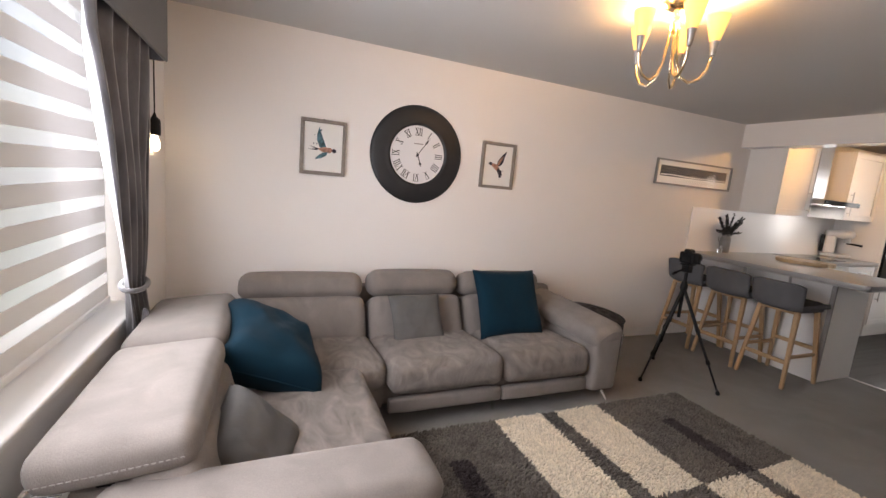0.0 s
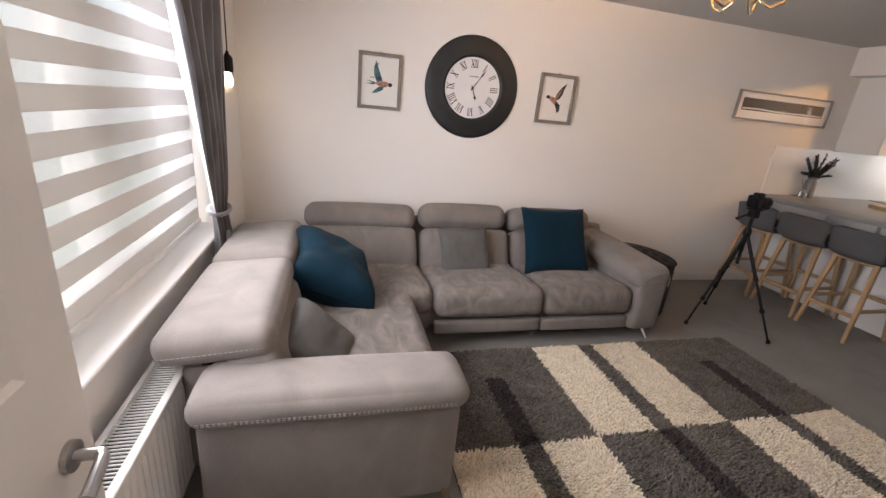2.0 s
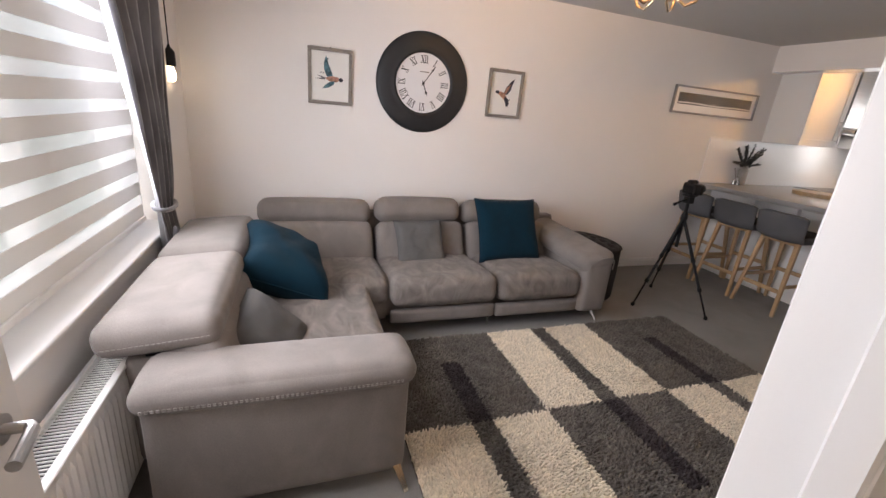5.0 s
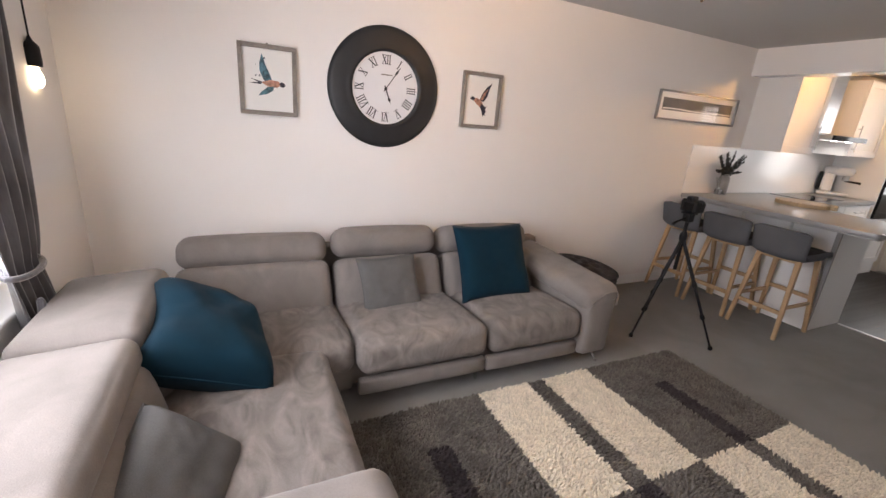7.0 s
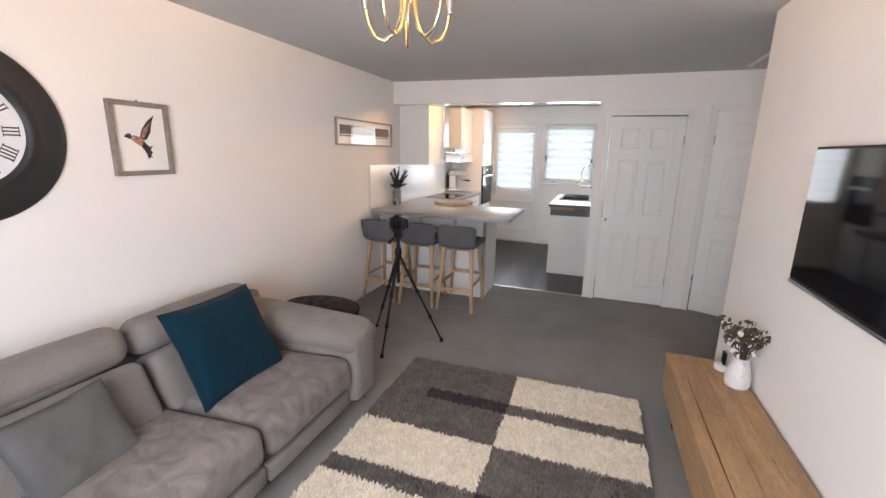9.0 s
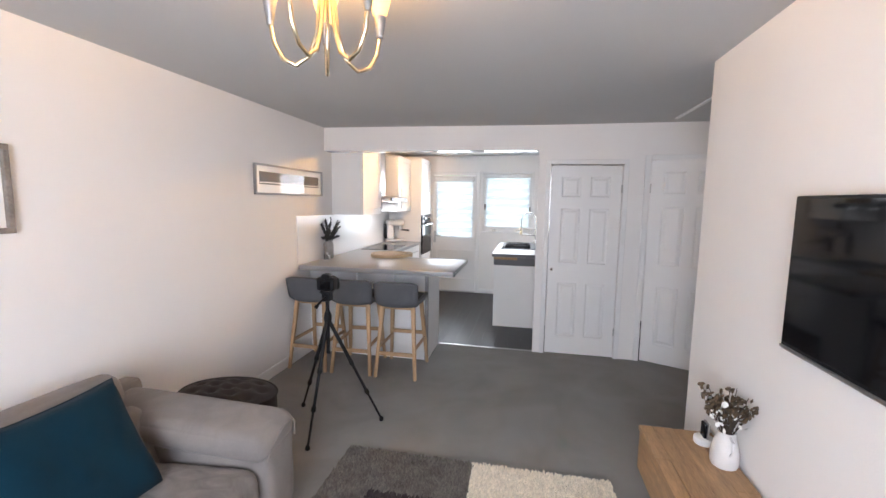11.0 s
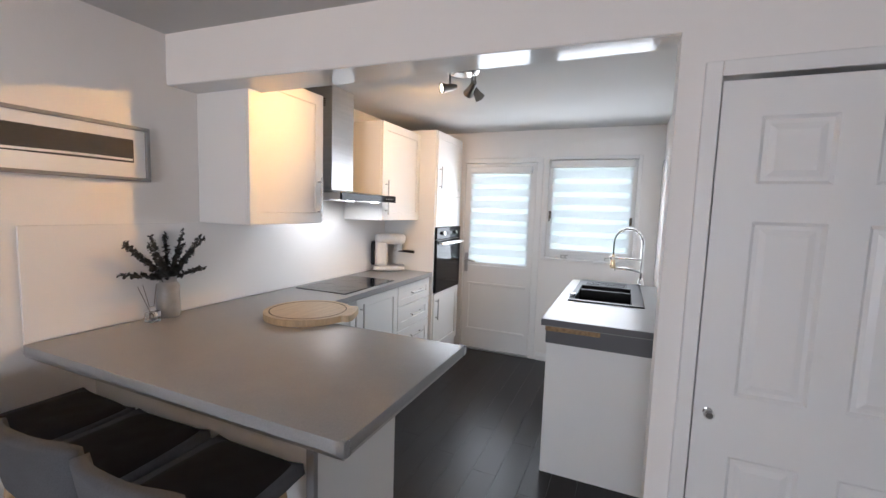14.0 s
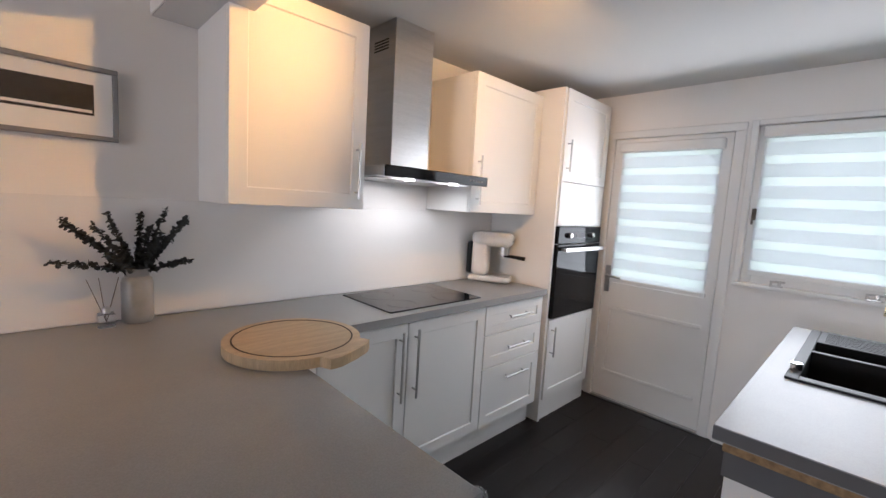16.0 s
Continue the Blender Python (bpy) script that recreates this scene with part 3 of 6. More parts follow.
def zebra_blind(name, x, y0, y1, z0, z1, band, opaque, sheer, s, label, phase=0.0, start=0.0):
    """A day-and-night roller blind: cassette, bands and bottom rail. s: the side of the room."""
    b = thing(name, label, "window blind", (x, (y0 + y1) / 2, z0))
    part("cassette", boxes((x - 0.03, y0, z1 - 0.07, x + 0.03, y1, z1), bevel=0.012, seg=3), M_WOODWORK, b, "white roller cassette")
    part("bottom_rail", boxes((x - 0.010, y0 + 0.01, z0, x + 0.010, y1 - 0.01, z0 + 0.028), bevel=0.005, seg=2), M_WOODWORK, b, "white bottom rail")
    z, k = z0 + 0.028 + start, 0
    if start:
        part("opaque_band", boxes((x - 0.0012, y0 + 0.015, z0 + 0.028, x + 0.0012, y1 - 0.015, z)), opaque, b, "closed white band")
        k = 1
    top = z1 - 0.06
    while z < top - 0.005:
        h = band[k % 2]
        z2 = min(z + h, top)
        part("sheer_band" if k % 2 else "opaque_band", boxes((x - 0.0012, y0 + 0.015, z, x + 0.0012, y1 - 0.015, z2)), sheer if k % 2 else opaque, b, "see-through voile band" if k % 2 else "closed white band")
        z, k = z2, k + 1
    return b


# lounge window
win = tagged(thing("window_1", "wide white-framed window behind a striped blind", "window", (WEST - 0.22, 1.54, WZ0)), kind="structure")
wx = WEST - 0.22
part("window_frame", boxes((wx - 0.03, W0, WZ0, wx + 0.03, W0 + 0.06, WZ1), (wx - 0.03, W1 - 0.06, WZ0, wx + 0.03, W1, WZ1), (wx - 0.03, W0 + 0.06, WZ0, wx + 0.03, W1 - 0.06, WZ0 + 0.06),
     (wx - 0.03, W0 + 0.06, WZ1 - 0.06, wx + 0.03, W1 - 0.06, WZ1), (wx - 0.03, 0.90, WZ0 + 0.06, wx + 0.03, 0.97, WZ1 - 0.06), (wx - 0.03, 1.72, WZ0 + 0.06, wx + 0.03, 1.81, WZ1 - 0.06), bevel=0.006), M_WOODWORK, win)
for a, b in ((W0 + 0.06, 0.90), (0.97, 1.72), (1.81, W1 - 0.06)):
    p = part("pane", boxes((wx - 0.004, a, WZ0 + 0.06, wx + 0.004, b, WZ1 - 0.06)), M_PANE, win, "clear glass")
    p.visible_shadow = False
part("window_sill", boxes((WEST - 0.19, W0 - 0.03, WZ0 - 0.018, WEST + 0.022, W1 + 0.03, WZ0 + 0.004), bevel=0.008, seg=3), M_WOODWORK, win, "white gloss window board")
zebra_blind("striped_blind", WEST - 0.115, W0 + 0.02, W1 - 0.03, WZ0 + 0.012, WZ1 - 0.005, (0.0705, 0.052), M_OPAQUE, M_SHEER, 1, "white day-and-night roller blind with alternating bands, lowered over the lounge window", start=0.069)

# kitchen window and back door
kwin = tagged(thing("window_2", "white-framed kitchen window with a lowered blind", "window", (BACK + 0.05, 1.47, KZ0)), kind="structure")
kx = BACK + 0.06
part("window_frame", boxes((kx - 0.03, KW0, KZ0, kx + 0.03, KW0 + 0.05, KZ1), (kx - 0.03, KW1 - 0.05, KZ0, kx + 0.03, KW1, KZ1), (kx - 0.03, KW0 + 0.05, KZ0, kx + 0.03, KW1 - 0.05, KZ0 + 0.05), (kx - 0.03, KW0 + 0.05, KZ1 - 0.05, kx + 0.03, KW1 - 0.05, KZ1), bevel=0.005), M_WOODWORK, kwin)
part("pane", boxes((kx - 0.004, KW0 + 0.05, KZ0 + 0.05, kx + 0.004, KW1 - 0.05, KZ1 - 0.05)), M_PANE, kwin, "clear glass").visible_shadow = False
part("window_sill", boxes((BACK - 0.03, KW0 - 0.03, KZ0 - 0.022, BACK + 0.03, KW1 + 0.03, KZ0), bevel=0.006, seg=2), M_WOODWORK, kwin, "narrow white sill")
part("architrave", boxes((BACK - 0.014, KW0 - 0.035, KZ0, BACK, KW0, KZ1 + 0.03), (BACK - 0.014, KW1, KZ0, BACK, KW1 + 0.035, KZ1 + 0.03), (BACK - 0.014, KW0, KZ1, BACK, KW1, KZ1 + 0.03), bevel=0.003), M_WOODWORK, kwin)
for cy in (1.28, 1.676):
    bm = boxes((BACK - 0.028, cy - 0.032, KZ0, BACK - 0.016, cy + 0.032, KZ0 + 0.012), (BACK - 0.030, cy - 0.022, KZ0 + 0.012, BACK - 0.012, cy - 0.006, KZ0 + 0.038), bevel=0.002)
    rod(bm, (BACK - 0.024, cy - 0.040, KZ0 + 0.034), (BACK - 0.024, cy + 0.030, KZ0 + 0.030), 0.006)
    rod(bm, (BACK - 0.024, cy + 0.024, KZ0 + 0.010), (BACK - 0.024, cy + 0.024, KZ0 + 0.032), 0.006)
    part("window_latch", bm, M_STEEL, kwin, "steel casement stay")
for cy, cz in ((KW0 + 0.030, 1.42), (KW1 - 0.030, 1.46)):
    bm = boxes((BACK - 0.006, cy - 0.011, cz - 0.035, BACK + 0.004, cy + 0.011, cz + 0.035), bevel=0.003, seg=2)
    tube(bm, [(BACK - 0.004, cy, cz), (BACK - 0.028, cy, cz + 0.004), (BACK - 0.034, cy, cz - 0.02), (BACK - 0.034, cy, cz - 0.060)], 0.006, 8)
    part("window_catch", bm, M_BRONZE, kwin, "small dark window catch")
zebra_blind("kitchen_blind", BACK + 0.018, KW0 + 0.02, KW1 - 0.02, KZ0 + 0.050, KZ1 - 0.005, (0.0745, 0.051), M_KOPAQUE, M_KSHEER, -1, "white day-and-night blind lowered over the kitchen window", start=0.008)
bd = tagged(thing("door_back", "white half-glazed back door with a blind, shut", "door", (BACK + 0.02, 2.345, 0.02)), kind="structure")
bx0, bx1 = BACK + 0.004, BACK + 0.048
GY0, GY1, GZ0, GZ1 = 2.045, 2.635, 0.905, 1.905
part("leaf", boxes((bx0, KD0 + 0.035, 0.02, bx1, GY0, KDZ - 0.035), (bx0, GY1, 0.02, bx1, KD1 - 0.035, KDZ - 0.035), (bx0, GY0, GZ1, bx1, GY1, KDZ - 0.035), (bx0, GY0, 0.70, bx1, GY1, GZ0), (bx0, GY0, 0.02, bx1, GY1, 0.22), (bx0 + 0.012, GY0, 0.22, bx1, GY1, 0.70)), M_WOODWORK, bd)
part("bead", boxes((bx0 - 0.012, GY0 - 0.02, 0.70, bx0, GY1 + 0.02, 0.725), (bx0 - 0.012, GY0 - 0.02, 0.21, bx0, GY1 + 0.02, 0.235), bevel=0.004), M_WOODWORK, bd, "raised moulding on the lower panel")
part("pane", boxes((bx0 + 0.020, GY0, GZ0, bx0 + 0.028, GY1, GZ1)), M_PANE, bd, "clear glass").visible_shadow = False
bm = boxes((bx0 - 0.008, 2.655, 0.83, bx0, 2.695, 1.03), bevel=0.004, seg=2)
tube(bm, [(bx0, 2.675, 0.955), (bx0 - 0.045, 2.675, 0.955), (bx0 - 0.052, 2.665, 0.955), (bx0 - 0.052, 2.60, 0.952), (bx0 - 0.045, 2.565, 0.948)], 0.009)
part("lever_handle", bm, M_STEEL, bd, "steel lever handle on a long plate")
part("door_frame", boxes((BACK - 0.012, KD0 - 0.03, 0, BACK + 0.06, KD0 + 0.03, KDZ - 0.03), (BACK - 0.012, KD1 - 0.03, 0, BACK + 0.06, KD1 + 0.03, KDZ - 0.03), (BACK - 0.012, KD0 - 0.03, KDZ - 0.03, BACK + 0.06, KD1 + 0.03, KDZ + 0.02), bevel=0.004), M_WOODWORK, bd)
part("door_sill", boxes((BACK - 0.02, KD0 + 0.03, 0, BACK + 0.07, KD1 - 0.03, 0.018), bevel=0.003), M_STEEL, bd, "metal weather bar")
zebra_blind("back_door_blind", bx0 - 0.014, GY0 - 0.030, GY1 + 0.030, GZ0 + 0.005, GZ1 + 0.02, (0.0725, 0.050), M_KOPAQUE, M_KSHEER, -1, "white day-and-night blind lowered over the back door's glass", start=0.027)

# outside
structure("ground", boxes((-400, -400, -0.6, 400, 400, -0.45)), M_GRASS, "grass lawn and ground outside", "ground")
structure("road", boxes((-16, -80, -0.45, -9, 80, -0.44)), M_TARMAC, "grey street outside the window", "road")


def backdrop(name, x, glow, tint, z0, z1):
    """A plain bright distance outside a window: pale sky above blurred greenery and walls."""
    m = bpy.data.materials.new(name + "_glow")
    m.use_nodes = True
    t = m.node_tree
    n, l = t.nodes, t.links
    n.remove(n["Principled BSDF"])
    em, co, ns, rp = n.new("ShaderNodeEmission"), n.new("ShaderNodeTexCoord"), n.new("ShaderNodeTexNoise"), n.new("ShaderNodeValToRGB")
    ns.inputs["Scale"].default_value, ns.inputs["Detail"].default_value = 0.55, 2.0
    e = rp.color_ramp.elements
    e[0].position, e[0].color = 0.36, (*tint, 1)
    e[1].position, e[1].color = 0.60, (0.95, 0.97, 1.0, 1)
    mid = e.new(0.48)
    mid.color = (0.92, 0.86, 0.85, 1)
    l.new(co.outputs["Object"], ns.inputs["Vector"])
    l.new(ns.outputs["Fac"], rp.inputs["Fac"])
    l.new(rp.outputs[0], em.inputs["Color"])
    em.inputs["Strength"].default_value = glow
    l.new(em.outputs[0], n["Material Output"].inputs["Surface"])
    bm = bmesh.new()
    bm.faces.new([bm.verts.new(p) for p in ((x, -9, z0), (x, 12, z0), (x, 12, z1), (x, -9, z1))])
    return structure(name, bm, m, "pale blurred garden and sky outside the window", "backdrop")


backdrop("backdrop_street", -7.0, 2.5, (0.55, 0.72, 0.56), -0.44, 8.0)
backdrop("backdrop_garden", 13.5, 2.4, (0.38, 0.66, 0.36), -0.44, 8.0)


# ---- lounge: sofa ----
def stitch(bm, points, r=0.0016, dash=0.009):
    """A row of raised stitches along a line."""
    pts = [Vector(p) for p in points]
    for a, b in zip(pts, pts[1:]):
        k = max(1, int((b - a).length / (dash * 1.6)))
        for i in range(k):
            beam(bm, a.lerp(b, i / k), a.lerp(b, (i + 0.6) / k), r * 2, r * 2)
    return bm


sofa = thing("corner_sofa", "light greige suede corner sofa with adjustable headrests on slim metal legs", "sofa", (1.0, 2.5, 0))
# plinths
part("base", soft(bmesh.new(), (1.72, 0.86, 0.20), pose(1.69, 2.745, 0.20), 0.03, (0, 0.006, 0), 8), M_SUEDE, sofa, "", 50)
part("base", soft(bmesh.new(), (0.98, 0.94, 0.20), pose(0.36, 2.745, 0.20), 0.03, (0, 0.004, 0), 8), M_SUEDE, sofa, "", 50)
part("base", soft(bmesh.new(), (0.84, 1.06, 0.20), pose(0.27, 1.82, 0.20), 0.03, (0.004, 0, 0), 8), M_SUEDE, sofa, "", 50)
part("front_rail", soft(bmesh.new(), (0.705, 0.05, 0.090), pose(1.215, 2.250, 0.140), 0.018, (0, 0.004, 0), 6), M_SUEDE, sofa, "", 50)
part("front_rail", soft(bmesh.new(), (0.640, 0.05, 0.090), pose(1.895, 2.243, 0.140), 0.018, (0, 0.004, 0), 6), M_SUEDE, sofa, "", 50)
# seats, sloping down to the back
for name, size, at, s in (("seat", (0.704, 0.66, 0.19), (1.215, 2.535, 0.278), 1.0), ("seat", (0.640, 0.66, 0.19), (1.895, 2.530, 0.278), 4.0),
                          ("seat", (0.76, 0.62, 0.18), (0.475, 2.560, 0.280), 7.0)):
    part(name, soft(bmesh.new(), size, pose(*at, -4.5), 0.060, (0.010, 0.012, 0.020), 24, 0.012, s), M_NAP, sofa, "", 70)
part("seat", soft(bmesh.new(), (0.66, 0.98, 0.18), pose(0.385, 1.800, 0.296, 0, 2), 0.060, (0.010, 0.012, 0.020), 24, 0.012, 9.0), M_NAP, sofa, "", 70)
# backs of the long side, leaning, under plump headrests
for x, w, s, lift in ((0.450, 0.770, 2.0, 0.0), (1.197, 0.668, 5.0, 0.022), (1.905, 0.700, 8.0, 0.012)):
    part("back_cushion", soft(bmesh.new(), (w - 0.010, 0.22, 0.33), pose(x, 2.868, 0.405, -25), 0.05, (0.006, 0.018, 0.004), 20, 0.010, s), M_SUEDE, sofa, "", 70)
    part("headrest", soft(bmesh.new(), (w - 0.014, 0.20, 0.175), pose(x, 2.995, 0.622 + lift, -20), 0.068, (0.004, 0.014, 0.010), 20, 0.010, s + 1), M_SUEDE, sofa, "", 70)
part("back_frame", soft(bmesh.new(), (2.35, 0.14, 0.50), pose(1.30, 3.13, 0.35), 0.04, (0, 0, 0), 8), M_SUEDE, sofa, "", 60)
# the short side against the window: back and laid-back headrests
part("back_frame", soft(bmesh.new(), (0.20, 1.50, 0.44), pose(-0.12, 2.13, 0.31), 0.04, (0, 0, 0), 8), M_SUEDE, sofa, "", 60)
for y, w, s in ((1.682, 0.700, 3.0), (2.345, 0.610, 6.0)):
    part("back_cushion", soft(bmesh.new(), (0.20, w, 0.30), pose(0.030, y, 0.44, 0, -12), 0.06, (0.016, 0.004, 0.004), 16, 0.008, s), M_SUEDE, sofa, "", 70)
    part("headrest", soft(bmesh.new(), (0.370, w - 0.006, 0.120), pose(-0.095, y, 0.612 if s == 3.0 else 0.618, 0, -5), 0.050, (0.004, 0.004, 0.016), 22, 0.008, s), M_SUEDE, sofa, "", 70)
bm = bmesh.new()
stitch(bm, [(-0.255, 1.331, 0.588), (-0.12, 1.327, 0.602), (0.065, 1.331, 0.618)])
part("stitching", bm, M_SEAM, sofa, "pale twin stitching along the headrest's edge")
for x in (-0.15, 0.0):
    part("headrest_bracket", boxes((x, 1.40, 0.50, x + 0.04, 1.43, 0.57), bevel=0.004), M_BLACK, sofa, "dark folding bracket under the headrest")


# arms: body, rolled top and stitching
def arm_x(x0, x1, y0, y1, top):
    """The arm that closes the short side, along x."""
    a = part("armrest", soft(bmesh.new(), (x1 - x0, y1 - y0 - 0.03, top - 0.13), pose((x0 + x1) / 2, (y0 + y1) / 2 + 0.005, (top - 0.10) / 2 + 0.045), 0.035, (0, 0.012, 0), 14, 0.004), M_SUEDE, sofa, "", 60)
    part("arm_pad", soft(bmesh.new(), (x1 - x0 + 0.03, y1 - y0 + 0.02, 0.100), pose((x0 + x1) / 2, (y0 + y1) / 2, top - 0.050), 0.047, (0.008, 0.004, 0.010), 22, 0.006, 2.0), M_SUEDE, a, "", 70)
    bm = bmesh.new()
    for dz in (0.0, 0.007):
        stitch(bm, [(x0 + 0.02, y0 - 0.012, top - 0.066 + dz), ((x0 + x1) / 2, y0 - 0.0150, top - 0.066 + dz), (x1 - 0.03, y0 - 0.012, top - 0.066 + dz)], 0.0014)
    part("stitching", bm, M_SEAM, a, "pale twin stitching under the rolled top")
    return a


arm_x(-0.118, 0.705, 1.150, 1.380, 0.556)
a = part("armrest", soft(bmesh.new(), (0.225, 0.90, 0.40), pose(2.325, 2.630, 0.29), 0.045, (0.010, 0.008, 0), 14, 0.004), M_SUEDE, sofa, "", 60)
part("arm_pad", soft(bmesh.new(), (0.275, 0.915, 0.135), pose(2.312, 2.635, 0.484, 1.5, -10), 0.064, (0.004, 0.006, 0.012), 22, 0.008, 4.0), M_SUEDE, a, "", 70)
bm = bmesh.new()
tube(bm, [(2.425, 2.180, 0.42), (2.425, 2.178, 0.485), (2.400, 2.176, 0.515), (2.32, 2.174, 0.508), (2.235, 2.176, 0.462), (2.216, 2.180, 0.40)], 0.004, 8)
part("piping", bm, M_SUEDE, a, "raised piping round the arm's front")
for x, y, dx, dy in ((0.665, 1.19, 0.04, -0.06), (-0.10, 1.19, -0.03, -0.06), (0.64, 2.22, 0.02, 0.0), (2.36, 2.28, 0.05, -0.05), (1.56, 2.33, 0, -0.03), (2.36, 3.08, 0.03, 0.03), (-0.13, 3.08, -0.02, 0.03)):
    bm = bmesh.new()
    beam(bm, (x, y, 0.11), (x + dx, y + dy, 0.0), 0.034, 0.010, 0.018, 0.008, (1, 0.4, 0))
    part("leg", bm, M_CHROME, sofa, "slim splayed metal leg")


def cushion(name, label, w, h, d, m, material, seed, dent=0.0, rounded=0.0, tuck=0.0):
    c = part(name, pillow(bmesh.new(), w, h, d, Matrix(), 28, seed, dent, rounded, tuck), material, None, "", 180)
    c.matrix_basis = m
    tagged(c, label, "cushion", "cushions on the sofa")
    seam = []
    for i in range(48):
        t = i / 48 * 4
        k, f = int(t), t % 1 * 2 - 1
        u, v = ((f, -1), (1, f), (-f, 1), (-1, -f))[k]
        pull = (1 - rounded * u * u * v * v) * (1 - tuck * ((1 + u) * (1 - v) / 4) ** 1.4)
        seam.append((u * w / 2 * (1 - 0.07 * (1 - v * v)) * pull, v * h / 2 * (1 - 0.07 * (1 - u * u)) * pull - dent * math.exp(-((u * 1.3) ** 2 + ((v - 0.9) * 1.6) ** 2)), 0))
    s = part("piping", tube(bmesh.new(), seam + seam[:1], 0.0035, 6), material, None)
    s.parent = c
    return c


def leaning(a, c, b, lift):
    """The pose of a cushion by three of its corners: c between a and b; lift: how far its middle stands off."""
    a, b, c = Vector(a), Vector(b), Vector(c)
    u = (a - c).normalized()
    n = u.cross(c - b).normalized()
    v = n.cross(u)
    m = Matrix((u, v, n)).transposed().to_4x4()
    m.translation = (a + b) / 2 + n * lift
    return m


cushion("cushion", "square teal cloth cushion leaning on the sofa back", 0.50, 0.48, 0.15, pose(1.818, 2.665, 0.575, 62, 0, 0), M_TEAL, 1.0)
cushion("cushion", "small grey cloth cushion leaning on the sofa back", 0.36, 0.33, 0.11, pose(1.150, 2.685, 0.478, 58, 0, 5), M_GREYCLOTH, 3.0)
cushion("cushion", "large teal cloth cushion slumped in the sofa's corner", 0.52, 0.50, 0.25, leaning((0.080, 2.500, 0.665), (0.070, 2.060, 0.560), (0.430, 1.965, 0.375), 0.02), M_TEAL, 6.0, 0.03, 0.05, 0.55)
cushion("cushion", "small grey cloth cushion leaning on the short side's back", 0.33, 0.33, 0.13, pose(0.215, 1.605, 0.452, 0, 46, -24) @ pose(0, 0, 0, 0, 0, 18), M_GREYCLOTH, 9.0, 0.0, 0.04)

# ---- rug ----
rug = thing("rug", "shaggy checked rug in cream, grey and charcoal blocks on the carpet", "rug", (1.86, 1.39, 0))


def pile(x0, y0, x1, y1, seed):
    """A field of shaggy pile: leaning tapered tufts standing close on a low woven ground."""
    rnd = random.Random(seed)
    verts, faces = [(x0, y0, 0.013), (x1, y0, 0.013), (x1, y1, 0.013), (x0, y1, 0.013)], [(0, 1, 2, 3)]
    step = 0.0105
    nx, ny = max(1, round((x1 - x0) / step)), max(1, round((y1 - y0) / step))
    for i in range(nx):
        for j in range(ny):
            x, y = x0 + (x1 - x0) * (i + rnd.random()) / nx, y0 + (y1 - y0) * (j + rnd.random()) / ny
            flow = noise.noise(Vector((x * 4, y * 4, 7))) * 2.4 + rnd.uniform(-0.9, 0.9)
            ln, h, r = rnd.uniform(0.004, 0.014), rnd.uniform(0.013, 0.024), rnd.uniform(0.0045, 0.0070)
            tx, ty = x + ln * math.cos(flow), y + ln * math.sin(flow)
            k, turn = len(verts), rnd.uniform(0, 1.5)
            for cx, cy, cz, cr in ((x, y, 0.012, r), (0.55 * x + 0.45 * tx, 0.55 * y + 0.45 * ty, 0.012 + 0.72 * h, r * 0.95), (tx, ty, 0.012 + h, r * 0.30)):
                for q in range(4):
                    a = turn + q * math.pi / 2
                    verts.append((cx + cr * math.cos(a), cy + cr * math.sin(a), cz))
            for ring in (k, k + 4):
                for q in range(4):
                    faces.append((ring + q, ring + (q + 1) % 4, ring + 4 + (q + 1) % 4, ring + 4 + q))
            faces.append((k + 8, k + 9, k + 10, k + 11))
    me = bpy.data.meshes.new("pile")
    me.from_pydata(verts, [], faces)
    bm = bmesh.new()
    bm.from_mesh(me)
    bpy.data.meshes.remove(me)
    return bm


RX, RM, RY0, RY1 = (0.760, 1.480, 2.240, 2.985), 1.392, 0.640, 2.150
STRIPE = ((1.075, 1.185, 0.64, 1.87), (1.805, 1.915, 0.84, 2.15), (2.535, 2.640, 0.64, 1.90))
part("backing", boxes((RX[0], RY0, 0.001, RX[3], RY1, 0.012)), M_RUGDARK, rug)
for c in range(3):
    sx0, sx1, sy0, sy1 = STRIPE[c]
    for row, (y0, y1) in enumerate(((RY0, RM), (RM, RY1))):
        cream = (c + row) % 2 == 0
        m_, name = (M_CREAM, "cream_block") if cream else (M_RUGGREY, "grey_block")
        part(name, pile(RX[c], y0, sx0, y1, c * 7 + row), m_, rug, "cream shag block" if cream else "mid-grey shag block")
        part(name, pile(sx1, y0, RX[c + 1], y1, c * 7 + row + 3), m_, rug, "cream shag block" if cream else "mid-grey shag block")
        lo, hi = max(y0, sy0), min(y1, sy1)
        part("stripe", pile(sx0, lo, sx1, hi, c * 5 + row + 40), M_RUGGREY if cream else M_RUGDARK, rug, "grey shag stripe" if cream else "charcoal shag stripe")
        for p, q in ((y0, lo), (hi, y1)):
            if q - p > 0.02:
                part(name, pile(sx0, p, sx1, q, c + row + 60), m_, rug)

# ---- clock and pictures on the north wall ----
CY = NORTH
clock = thing("wall_clock", "large round wall clock with a wide black rim and roman numerals", "clock", (1.245, CY, 1.562))
FRONT = pose(1.245, CY, 1.562, 90)
part("rim", lathe(bmesh.new(), ((0.213, 0.012), (0.213, 0.026), (0.222, 0.036), (0.234, 0.038), (0.244, 0.033), (0.262, 0.034), (0.330, 0.026), (0.352, 0.018), (0.358, 0.008), (0.356, 0.0), (0.213, 0.0), (0.213, 0.012)), FRONT, 72), M_CLOCK, clock, "wide black moulded rim", 40)
